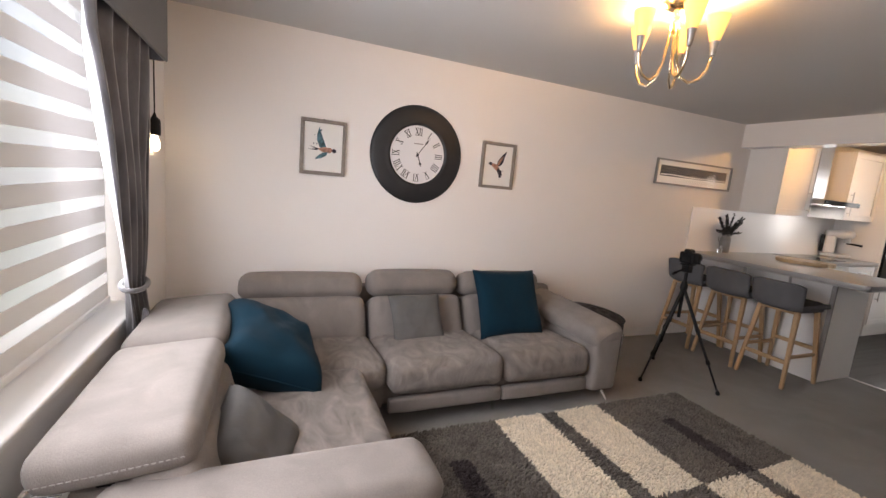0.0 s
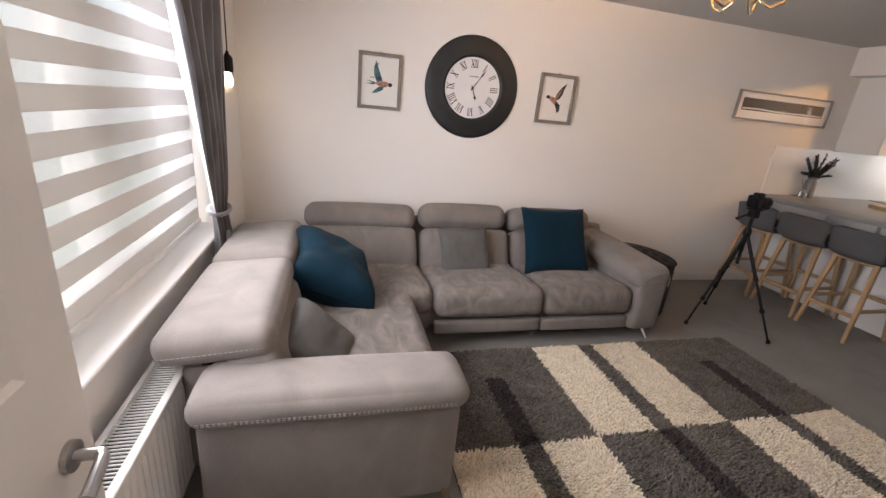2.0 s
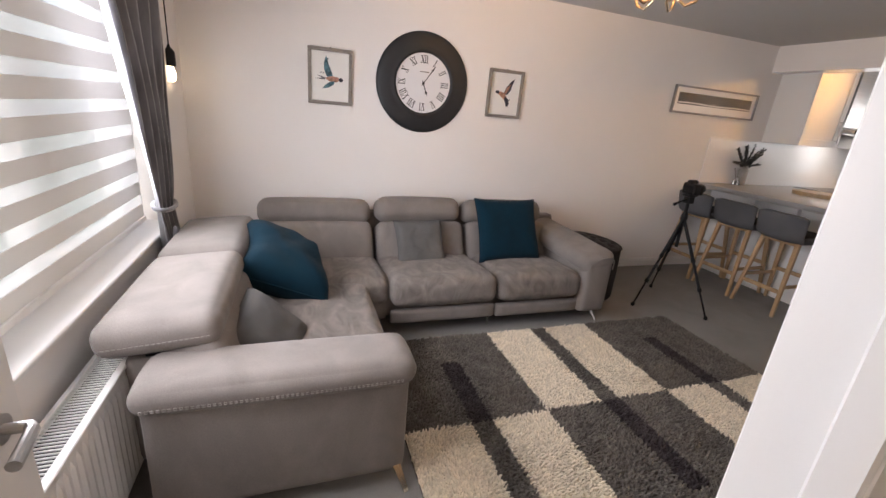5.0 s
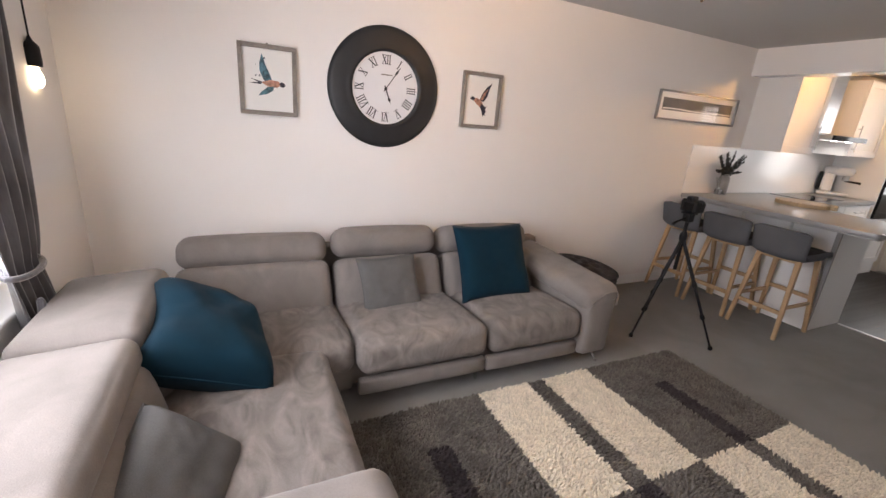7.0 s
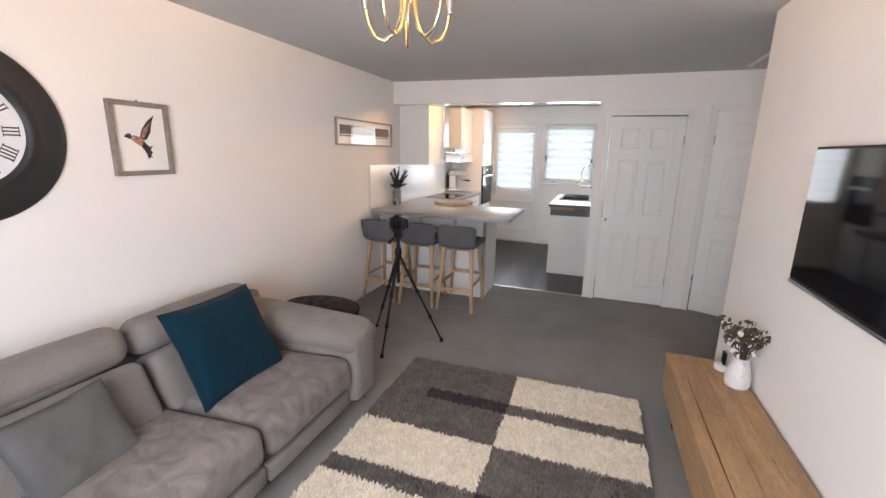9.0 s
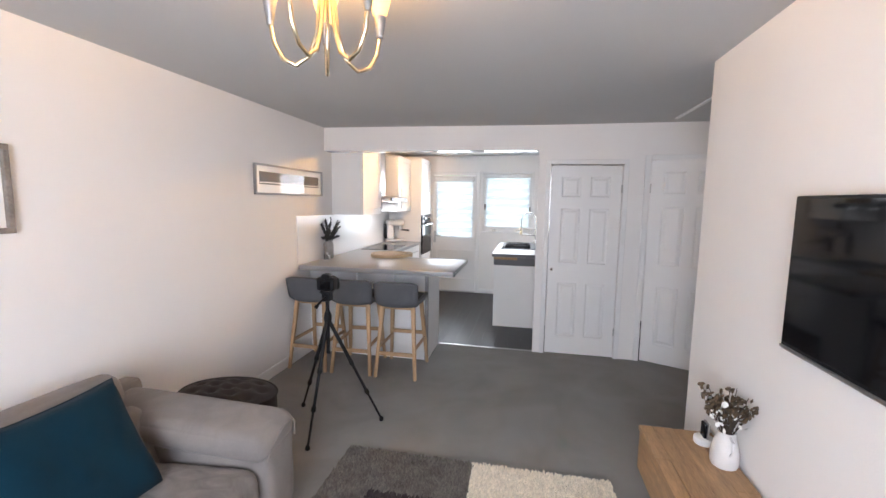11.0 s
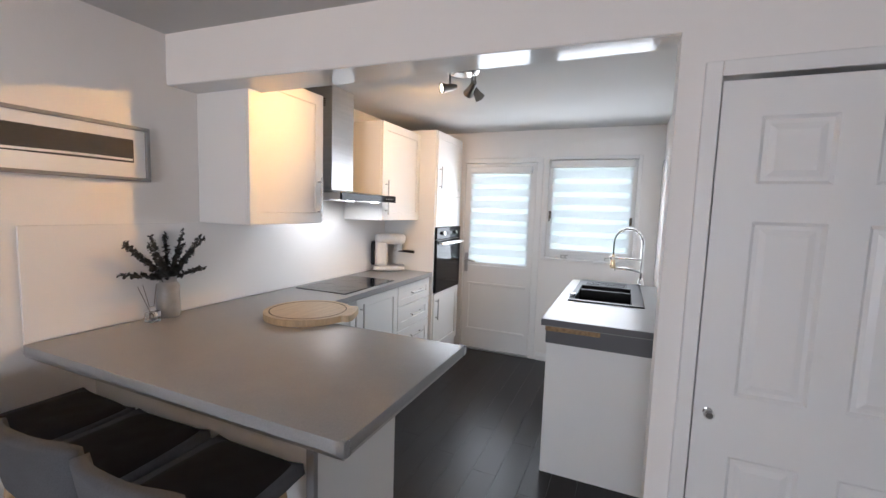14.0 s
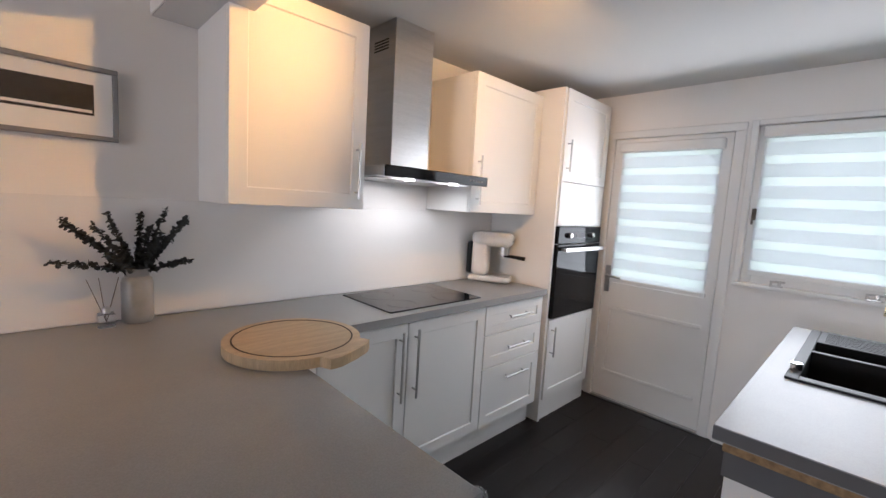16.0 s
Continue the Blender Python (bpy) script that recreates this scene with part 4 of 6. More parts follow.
part("dial", lathe(bmesh.new(), ((0.0, 0.014), (0.214, 0.014), (0.214, 0.002), (0.0, 0.002)), FRONT, 64), M_DIAL, clock, "white clock dial")


def numeral(text, hour):
    """A roman numeral of slim bars, upright at twelve and turned outwards round the dial."""
    bm = bmesh.new()
    t = FRONT @ pose(0, 0, 0.0152, 0, 0, -hour * 30) @ Matrix.Translation((0, 0.168, 0))
    width = {"I": 0.014, "V": 0.030, "X": 0.028}
    x = -sum(width[c] for c in text) / 2
    h = 0.026
    for c in text:
        w = width[c]
        lines = {"I": (((0.5, -1), (0.5, 1), 0.0055),), "V": (((0.08, 1), (0.5, -1), 0.0065), ((0.92, 1), (0.5, -1), 0.003)), "X": (((0.08, 1), (0.92, -1), 0.0065), ((0.92, 1), (0.08, -1), 0.003))}[c]
        for p, q, wd in lines:
            beam(bm, t @ Vector((x + p[0] * w, p[1] * h, 0)), t @ Vector((x + q[0] * w, q[1] * h, 0)), wd, 0.0012, side=t.to_3x3() @ Vector((1, 0, 0)))
        x += w
    beam(bm, t @ Vector((-sum(width[c] for c in text) / 2, h, 0)), t @ Vector((x, h, 0)), 0.0025, 0.0012, side=t.to_3x3() @ Vector((0, 1, 0)))
    beam(bm, t @ Vector((-sum(width[c] for c in text) / 2, -h, 0)), t @ Vector((x, -h, 0)), 0.0025, 0.0012, side=t.to_3x3() @ Vector((0, 1, 0)))
    part("numeral", bm, M_INK, clock)


for h, text in enumerate(("XII", "I", "II", "III", "IIII", "V", "VI", "VII", "VIII", "IX", "X", "XI")):
    if h != 1:
        numeral(text, h)
numeral("I", 1)
for deg, ln, w in ((35, 0.165, 0.005), (159, 0.095, 0.007)):
    bm = bmesh.new()
    t = FRONT @ pose(0, 0, 0.019, 0, 0, -deg)
    plate(bm, ((-w / 2, -0.02), (w / 2, -0.02), (w / 2, ln * 0.6), (w * 1.5, ln * 0.72), (w / 3, ln * 0.86), (0, ln), (-w / 3, ln * 0.86), (-w * 1.5, ln * 0.72), (-w / 2, ln * 0.6)), t, 0.0015)
    part("hand", bm, M_INK, clock, "black clock hand")
part("hub", rod(bmesh.new(), FRONT @ Vector((0, 0, 0.014)), FRONT @ Vector((0, 0, 0.023)), 0.009, n=16), M_INK, clock)
part("maker_mark", boxes((1.250 - 0.035, CY - 0.0156, 1.640, 1.250 + 0.035, CY - 0.0146, 1.646)), M_FRAMEGREY, clock, "faint line of unreadable writing")


def picture(name, label, x0, z0, x1, z1, material, w=0.023, depth=0.030, mount=None, tilt=0.0):
    """A frame with a paper mount on the north wall."""
    cx, cz = (x0 + x1) / 2, (z0 + z1) / 2
    p = thing(name, label, "picture", (cx, CY, cz))
    y0, y1 = CY - depth, CY - 0.001
    part("frame", boxes((x0, y0, z0, x1, y1, z0 + w), (x0, y0, z1 - w, x1, y1, z1), (x0, y0, z0 + w, x0 + w, y1, z1 - w), (x1 - w, y0, z0 + w, x1, y1, z1 - w), bevel=0.003, seg=2), material, p)
    part("mount", boxes((x0 + w, CY - 0.010, z0 + w, x1 - w, CY - 0.004, z1 - w)), M_PAPER, p, "white paper mount")
    p.rotation_euler = (0, radians(tilt), 0)
    return p


def blob(cx, cz, pts, y, thick=0.0008):
    """A small flat painted shape, from points about its middle."""
    return plate(bmesh.new(), pts, Matrix.Translation((cx, y, cz)) @ pose(0, 0, 0, 90), thick)


def swallow(p, cx, cz, s, flip):
    """A painted swallow: body, wing, tail and head as flat shapes on the paper."""
    y = CY - 0.0104
    f = -1 if flip else 1
    wing = [(0.02, -0.01), (0.0, 0.05), (-0.03, 0.12), (-0.055, 0.20), (-0.075, 0.13), (-0.075, 0.07), (-0.05, 0.01), (-0.02, -0.02)]
    body = [(0.085, -0.02), (0.06, 0.005), (0.0, 0.01), (-0.07, -0.012), (-0.02, -0.04), (0.05, -0.045)]
    low = [(0.03, -0.035), (-0.02, -0.045), (-0.07, -0.085), (-0.09, -0.115), (-0.03, -0.10), (0.02, -0.07)]
    tail = [(-0.06, -0.008), (-0.15, 0.012), (-0.085, -0.014), (-0.16, -0.022), (-0.07, -0.028)]
    head = [(0.115, -0.025), (0.105, -0.005), (0.085, 0.002), (0.07, -0.01), (0.075, -0.035), (0.095, -0.04)]
    if flip:
        wing = [(-0.01, -0.01), (0.015, 0.06), (0.06, 0.12), (0.115, 0.165), (0.09, 0.10), (0.075, 0.04), (0.04, -0.01)]
        low = [(0.02, -0.03), (0.06, -0.06), (0.08, -0.05), (0.05, -0.10), (0.07, -0.14), (0.04, -0.12), (0.0, -0.06)]
        body = [(-0.08, 0.0), (-0.05, 0.02), (0.0, 0.005), (0.045, -0.05), (0.02, -0.075), (-0.04, -0.035)]
        head = [(-0.115, 0.005), (-0.10, 0.025), (-0.075, 0.03), (-0.06, 0.01), (-0.075, -0.01)]
        tail = [(0.03, -0.05), (0.075, -0.10), (0.055, -0.125), (0.04, -0.15), (0.02, -0.08)]
    for i, (name, pts, m_) in enumerate((("painted_wing", wing, M_BIRDDARK if flip else M_BIRDTEAL), ("painted_body", body, M_BIRDPINK), ("painted_wing", low, M_BIRDDARK if flip else M_BIRDTEAL), ("painted_tail", tail, M_BIRDDARK), ("painted_head", head, M_BIRDDARK))):
        part(name, blob(cx, cz, [(x * s, z * s) for x, z in pts], y - 0.0004 * i), m_, p)
    if flip:
        part("painted_streak", blob(cx, cz, [(x * s, z * s) for x, z in ((0.0, 0.01), (0.03, 0.07), (0.075, 0.11), (0.05, 0.05), (0.02, 0.0))], y - 0.0026), M_BIRDPINK, p)
    else:
        rnd = random.Random(4)
        bm = bmesh.new()
        for _ in range(14):
            a, b, r = cx + s * rnd.uniform(-0.12, -0.03), cz + s * rnd.uniform(0.02, 0.2), s * rnd.uniform(0.002, 0.007)
            rod(bm, (a, y, b), (a, y - 0.0008, b), r, n=8)
        tagged(part("paint_specks", bm, M_BIRDDARK, p), "spattered dark specks", kind="stuff")


pa = picture("framed_picture", "small picture of a swallow in a weathered grey frame", 0.415, 1.352, 0.716, 1.722, M_FRAMEGREY)
swallow(pa, 0.575, 1.535, 0.70, False)
pb = picture("framed_picture", "small picture of a swallow in a weathered grey frame", 1.782, 1.368, 2.086, 1.733, M_FRAMEGREY)
swallow(pb, 1.930, 1.555, 0.72, True)
for p, x, z in ((pa, 0.566, 1.722), (pb, 1.934, 1.733)):
    part("hook", rod(bmesh.new(), (x, CY - 0.008, z), (x, CY - 0.008, z + 0.008), 0.004, n=10), M_BLACK, p, "small hanging hook")
pc = picture("framed_picture", "long panoramic dark seascape print in a slim grey frame", 3.672, 1.560, 4.756, 1.806, M_FRAMESILVER, 0.016, 0.026)
part("print", boxes((3.735, CY - 0.0112, 1.642, 4.690, CY - 0.0100, 1.745)), M_INK, pc, "dark seascape print")
part("surf_line", sheet(bmesh.new(), lambda u, v: Vector((3.74 + 0.945 * u, CY - 0.0118, 1.650 + 0.010 * v + 0.006 * math.sin(u * 9) * (1 - u))), 40, 1), M_PAPER, pc, "pale line of surf in the print")
part("island", blob(4.20, 1.664, [(-0.05, -0.004), (0.05, -0.004), (0.035, 0.006), (0.0, 0.010), (-0.03, 0.005)], CY - 0.0122), M_FRAMEGREY, pc, "small pale island shape")
part("glazing", boxes((3.688, CY - 0.0165, 1.576, 4.740, CY - 0.0145, 1.790)), M_CLEAR, pc, "sheet of glass").visible_shadow = False

# ---- window dressing ----
pelmet = thing("pelmet", "dark grey upholstered pelmet box above the window", "pelmet", (WEST + 0.09, 1.70, 1.90))
part("front_board", boxes((WEST + 0.090, 0.25, 1.845, WEST + 0.105, 2.82, 2.262), bevel=0.008, seg=2), M_PELMET, pelmet)
part("top_board", boxes((WEST + 0.001, 0.25, 2.245, WEST + 0.089, 2.82, 2.261), bevel=0.004), M_PELMET, pelmet)
part("end_board", boxes((WEST + 0.001, 2.805, 1.845, WEST + 0.089, 2.82, 2.244), bevel=0.004), M_PELMET, pelmet)
curtain = thing("curtain", "grey crushed-velvet curtain gathered by a tieback", "curtain", (WEST + 0.05, 2.40, 0.42))


def drape(u, v):
    """Folds that hang from the rail, gather at the tie and fall away below it."""
    z = 0.42 + 1.80 * v
    rise = max(0.0, min(1.0, (z - 0.80) / 0.95))
    fall = max(0.0, min(1.0, (0.80 - z) / 0.30))
    left = 2.285 - 0.36 * rise ** 1.15 + 0.05 * fall
    right = 2.505 + 0.20 * rise ** 0.6 - 0.06 * rise ** 2 + 0.13 * fall
    y = left + (right - left) * u
    deep = 0.012 + 0.022 * rise + 0.012 * fall
    fold = deep * math.sin(u * 2 * math.pi * 5 + 0.8 * math.sin(v * 4)) + 0.006 * math.sin(u * 37 + v * 11)
    return Vector((WEST + 0.050 + fold, y, z))


part("cloth", sheet(bmesh.new(), drape, 110, 46), M_CURTAIN, curtain, "crushed grey velvet in deep folds", 180).modifiers.new("thick", "SOLIDIFY").thickness = 0.004
bm = bmesh.new()
tube(bm, [(WEST + 0.052 + 0.042 * math.cos(a), 2.395 + 0.118 * math.sin(a), 0.80 - 0.012 * math.cos(a)) for a in [i * math.pi / 12 for i in range(25)]], 0.011, 8)
part("tieback", bm, M_CURTAIN, curtain, "velvet tieback band")
bm = bmesh.new()
lathe(bm, ((0.0, -0.07), (0.016, -0.06), (0.012, -0.01), (0.006, 0.0), (0.0, 0.0)), pose(WEST + 0.10, 2.345, 0.70), 12)
part("tassel", bm, M_CURTAIN, curtain, "small hanging tassel")
pend = thing("pendant_lamp", "bare glowing bulb in a dark holder hanging on a cord", "pendant lamp", (-0.346, 2.957, CEIL))
PX, PY = -0.346, 2.955
part("cord", rod(bmesh.new(), (PX, PY, 1.60), (PX, PY, CEIL), 0.0035, n=8), M_BLACK, pend, "thin black cord")
part("bulb_holder", lathe(bmesh.new(), ((0.0, 0.115), (0.006, 0.115), (0.010, 0.10), (0.024, 0.085), (0.028, 0.075), (0.029, 0.02), (0.027, 0.0), (0.0, 0.0)), pose(PX, PY, 1.485), 20), M_BLACK, pend, "dark turned bulb holder", 40)
part("bulb", lathe(bmesh.new(), ((0.0, -0.085), (0.014, -0.080), (0.023, -0.064), (0.025, -0.05), (0.022, -0.03), (0.015, -0.012), (0.013, 0.0), (0.0, 0.0)), pose(PX, PY, 1.484), 18), M_BULB, pend, "glowing bulb", 60)
rad = thing("radiator", "long white panel radiator with a top grille under the window", "radiator", (WEST + 0.09, 1.40, 0.08))
RY_0, RY_1, RZ0, RZ1 = 0.88, 1.95, 0.08, 0.500
part("rear_panel", boxes((WEST + 0.040, RY_0, RZ0, WEST + 0.052, RY_1, RZ1 - 0.012), bevel=0.004), M_WOODWORK, rad)
bm = bmesh.new()
k = int((RY_1 - RY_0) / 0.033)
sheet(bm, lambda u, v: Vector((WEST + 0.150 + (0.007 if round(u * k * 4) % 4 in (1, 2) and 0.03 < v < 0.95 else 0.0), RY_0 + (RY_1 - RY_0) * u, RZ0 + (RZ1 - 0.012 - RZ0) * v)), k * 4, 20)
part("front_panel", bm, M_WOODWORK, rad, "white ribbed front panel")
part("side_cover", boxes((WEST + 0.040, RY_0 - 0.004, RZ0, WEST + 0.150, RY_0, RZ1), bevel=0.001), M_WOODWORK, rad)
part("side_cover", boxes((WEST + 0.040, RY_1, RZ0, WEST + 0.150, RY_1 + 0.004, RZ1), bevel=0.001), M_WOODWORK, rad)
part("top_rim", boxes((WEST + 0.040, RY_0, RZ1 - 0.012, WEST + 0.056, RY_1, RZ1), (WEST + 0.134, RY_0, RZ1 - 0.012, WEST + 0.158, RY_1, RZ1), bevel=0.003), M_WOODWORK, rad)
bar = part("grille_bar", boxes((WEST + 0.056, RY_0 + 0.004, RZ1 - 0.010, WEST + 0.134, RY_0 + 0.0070, RZ1 - 0.006)), M_WOODWORK, rad)
for i in range(1, 82):
    piece("grille_bar", bar.data, rad, (0, 0.0129 * i, 0)).location = (0, 0.0129 * i, 0)
# No real part: a black filler gives the slots their shade.
part("grille_shadow_box", boxes((WEST + 0.056, RY_0 + 0.002, RZ0 + 0.05, WEST + 0.134, RY_1 - 0.002, RZ1 - 0.022)), M_BLACK, rad, "black box standing in for the shade inside the radiator")
part("foot", boxes((WEST + 0.001, RY_0 + 0.15, RZ0 - 0.10, WEST + 0.12, RY_0 + 0.17, RZ0), (WEST + 0.001, RY_1 - 0.17, RZ0 - 0.10, WEST + 0.12, RY_1 - 0.15, RZ0)), M_WOODWORK, rad)

# ---- chandelier ----
LX, LY = 1.935, 1.73
ch = thing("chandelier", "five-arm brushed metal ceiling light with glowing frosted glass shades", "ceiling light", (LX, LY, CEIL))
part("ceiling_plate", lathe(bmesh.new(), ((0.0, -0.035), (0.03, -0.033), (0.055, -0.018), (0.062, 0.0), (0.0, 0.0)), pose(LX, LY, CEIL), 28), M_BRASS, ch, "round metal ceiling plate", 50)
part("stem", rod(bmesh.new(), (LX, LY, CEIL - 0.13), (LX, LY, CEIL - 0.03), 0.012, n=14), M_BRASS, ch)
for i in range(5):
    a = 2 * math.pi * i / 5 + 0.5
    dx, dy = math.cos(a), math.sin(a)
    def at(r, z):
        return (LX + dx * r, LY + dy * r, CEIL + z)
    pts = [at(0.012, -0.06), at(0.020, -0.16), at(0.032, -0.26), at(0.055, -0.325), at(0.095, -0.352), at(0.135, -0.335), at(0.160, -0.29), at(0.170, -0.235)]
    arm = part("arm", tube(bmesh.new(), pts, 0.0065, 10), M_BRASS, ch, "curved metal arm", 60)
    part("shade_holder", lathe(bmesh.new(), ((0.0, -0.01), (0.010, -0.005), (0.018, 0.05), (0.020, 0.065), (0.0, 0.065)), Matrix.Translation(at(0.170, -0.235)), 18), M_STEEL, arm, "tapered metal cup", 50)
    part("shade", lathe(bmesh.new(), ((0.020, 0.0), (0.028, 0.03), (0.040, 0.075), (0.046, 0.105), (0.044, 0.105), (0.036, 0.07), (0.018, 0.004), (0.020, 0.0)), Matrix.Translation(at(0.170, -0.172)), 24), M_SHADE, arm, "frosted glass tulip shade, lit", 60)
    lamp("chandelier_bulb", "POINT", Matrix.Translation(at(0.170, -0.045)), 6.2, WARM, radius=0.03)

# ---- television side ----
tv = thing("television", "black flat television on the wall, switched off", "television", (1.92, TVW, 1.30))
TX0, TX1, TZ0, TZ1 = 1.375, 2.340, 1.048, 1.558
part("body", boxes((TX0, TVW + 0.030, TZ0, TX1, TVW + 0.062, TZ1), bevel=0.006, seg=2), M_BLACK, tv)
part("wall_bracket", boxes((1.75, TVW + 0.001, 1.15, 2.08, TVW + 0.030, 1.42), bevel=0.004), M_BLACK, tv)
part("screen", boxes((TX0 + 0.010, TVW + 0.0625, TZ0 + 0.018, TX1 - 0.010, TVW + 0.0645, TZ1 - 0.010)), M_BLACKGLASS, tv, "black glossy screen")
part("bottom_trim", boxes((TX0, TVW + 0.030, TZ0 - 0.006, TX1, TVW + 0.066, TZ0 + 0.006), bevel=0.002), M_STEEL, tv, "grey metal strip along the bottom")
unit = thing("media_unit", "low oak media unit on black hairpin legs against the wall", "tv stand", (1.80, 0.42, 0))
UX0, UX1, UY0, UY1, UZ0, UZ1 = 0.98, 2.885, TVW + 0.016, 0.548, 0.20, 0.42
part("carcass", boxes((UX0 + 0.01, UY0, UZ0, UX1 - 0.01, UY1 - 0.022, UZ1 - 0.026), bevel=0.003), M_OAK, unit)
edges = (UY0, UY0 + 0.085, UY0 + 0.175, UY1 - 0.062, UY1)
for i, (a, b, cuts) in enumerate(zip(edges, edges[1:], ((UX0, 1.72, 2.44, UX1), (UX0, 2.05, UX1), (UX0, 1.55, 2.30, UX1), (UX0, 2.60, UX1)))):
    for x0, x1 in zip(cuts, cuts[1:]):
        part("top_board", boxes((x0, a + (0.004 if i == 3 and x1 < UX1 else 0.0), UZ1 - 0.025, x1 - 0.0008, b - 0.0006, UZ1 - 0.0004 * (i % 2)), bevel=0.0015), M_OAK, unit)
for x0, x1 in ((UX0 + 0.012, 1.605), (1.611, 2.235), (2.241, UX1 - 0.012)):
    part("drawer_front", boxes((x0, UY1 - 0.021, UZ0 + 0.004, x1, UY1 - 0.003, UZ1 - 0.030), bevel=0.002), M_OAK, unit)
for x, y in ((UX1 - 0.10, UY1 - 0.07), (UX1 - 0.10, UY0 + 0.05), (UX0 + 0.10, UY1 - 0.07), (UX0 + 0.10, UY0 + 0.05)):
    bm = bmesh.new()
    tube(bm, [(x - 0.035, y, UZ0), (x - 0.012, y, 0.02), (x, y, 0.005), (x + 0.012, y, 0.02), (x + 0.035, y, UZ0)], 0.005, 8)
    part("hairpin_leg", bm, M_BLACK, unit, "bent black steel hairpin leg")
vase = thing("dried_flower_vase", "white ceramic jug vase with dried flowers and seed heads", "vase", (2.620, 0.272, UZ1))
V = pose(2.620, 0.272, UZ1)
part("jug", lathe(bmesh.new(), ((0.0, 0.0), (0.048, 0.0), (0.053, 0.01), (0.055, 0.05), (0.046, 0.10), (0.036, 0.135), (0.036, 0.15), (0.031, 0.15), (0.031, 0.12), (0.0, 0.05)), V, 28), M_WHITECER, vase, "white glazed jug", 50)
bm = tube(bmesh.new(), [V @ Vector((-0.036, 0, 0.14)), V @ Vector((-0.065, 0, 0.13)), V @ Vector((-0.07, 0, 0.09)), V @ Vector((-0.05, 0, 0.065))], 0.006, 8)
part("jug_handle", bm, M_WHITECER, vase)
rnd = random.Random(8)
stems, heads = bmesh.new(), bmesh.new()
for i in range(36):
    a, lean, ln = rnd.uniform(0, 6.28), rnd.uniform(0.05, 0.55), rnd.uniform(0.13, 0.21)
    p0 = V @ Vector((0.012 * math.cos(a), 0.012 * math.sin(a), 0.12))
    p1 = p0 + Vector((math.cos(a) * lean * ln, math.sin(a) * lean * ln, ln))
    tube(stems, [p0, p0.lerp(p1, 0.5) + Vector((0, 0, 0.01)), p1], 0.0015, 5)
    for k in range(5):
        q = p0.lerp(p1, rnd.uniform(0.55, 1.05)) + Vector((rnd.uniform(-1, 1), rnd.uniform(-1, 1), rnd.uniform(-1, 1))) * 0.012
        bmesh.ops.create_icosphere(heads, subdivisions=1, radius=rnd.uniform(0.006, 0.014), matrix=Matrix.Translation(q) @ pose(0, 0, 0, rnd.uniform(0, 90), rnd.uniform(0, 90)) @ Matrix.Diagonal((1, 0.6, 1.5, 1)))
part("stem_bunch", stems, M_STEM, vase)
tagged(part("dried_bouquet", heads, M_DRIED, vase), "brown dried flower heads", kind="stuff")
petals = bmesh.new()
for i in range(60):
    a, r, z = rnd.uniform(0, 6.28), rnd.uniform(0.02, 0.075), rnd.uniform(0.17, 0.30)
    q = V @ Vector((r * math.cos(a), r * math.sin(a), z))
    bmesh.ops.create_circle(petals, cap_ends=True, segments=7, radius=rnd.uniform(0.006, 0.013), matrix=Matrix.Translation(q) @ pose(0, 0, 0, rnd.uniform(0, 180), rnd.uniform(0, 180)))
tagged(part("petal_scatter", petals, M_PAPER, vase), "cream papery dried petals", kind="stuff")
bm = bmesh.new()
for i in range(9):
    a = i * 0.8
    tube(bm, [V @ Vector((0.015 * math.cos(a), 0.015 * math.sin(a), 0.14)), V @ Vector((0.03 * math.cos(a), 0.03 * math.sin(a), 0.22 + 0.01 * (i % 4))), V @ Vector((0.06 * math.cos(a), 0.06 * math.sin(a), 0.27 + 0.012 * (i % 3)))], lambda t: 0.0012 + 0.007 * math.sin(math.pi * max(0, (t - 0.35) / 0.65)), 6)
part("seed_heads", bm, M_STEM, vase, "dark seed pods")
spk = thing("charging_dock", "small white charging dock with a dark watch on it", "charger", (2.780, 0.292, UZ1))
part("base", lathe(bmesh.new(), ((0.0, 0.0), (0.040, 0.0), (0.042, 0.006), (0.042, 0.026), (0.038, 0.030), (0.0, 0.030)), pose(2.780, 0.292, UZ1), 24), M_WHITECER, spk, "round white base", 50)
part("watch_face", boxes((2.757, 0.288, UZ1 + 0.03, 2.803, 0.301, UZ1 + 0.100), bevel=0.006, seg=2), M_BLACKGLASS, spk, "dark square watch face")
part("watch_body", boxes((2.753, 0.278, UZ1 + 0.026, 2.807, 0.288, UZ1 + 0.104), bevel=0.005, seg=2), M_STEEL, spk)

# ---- tripod with a camera ----
tri = thing("camera_tripod", "black telescopic tripod standing open on the carpet", "tripod", (3.235, 2.42, 0))
HUB = Vector((3.235, 2.415, 0.76))
feet = [Vector((2.925, 2.405, 0.012)), Vector((3.355, 2.085, 0.012)), Vector((3.415, 2.715, 0.012))]
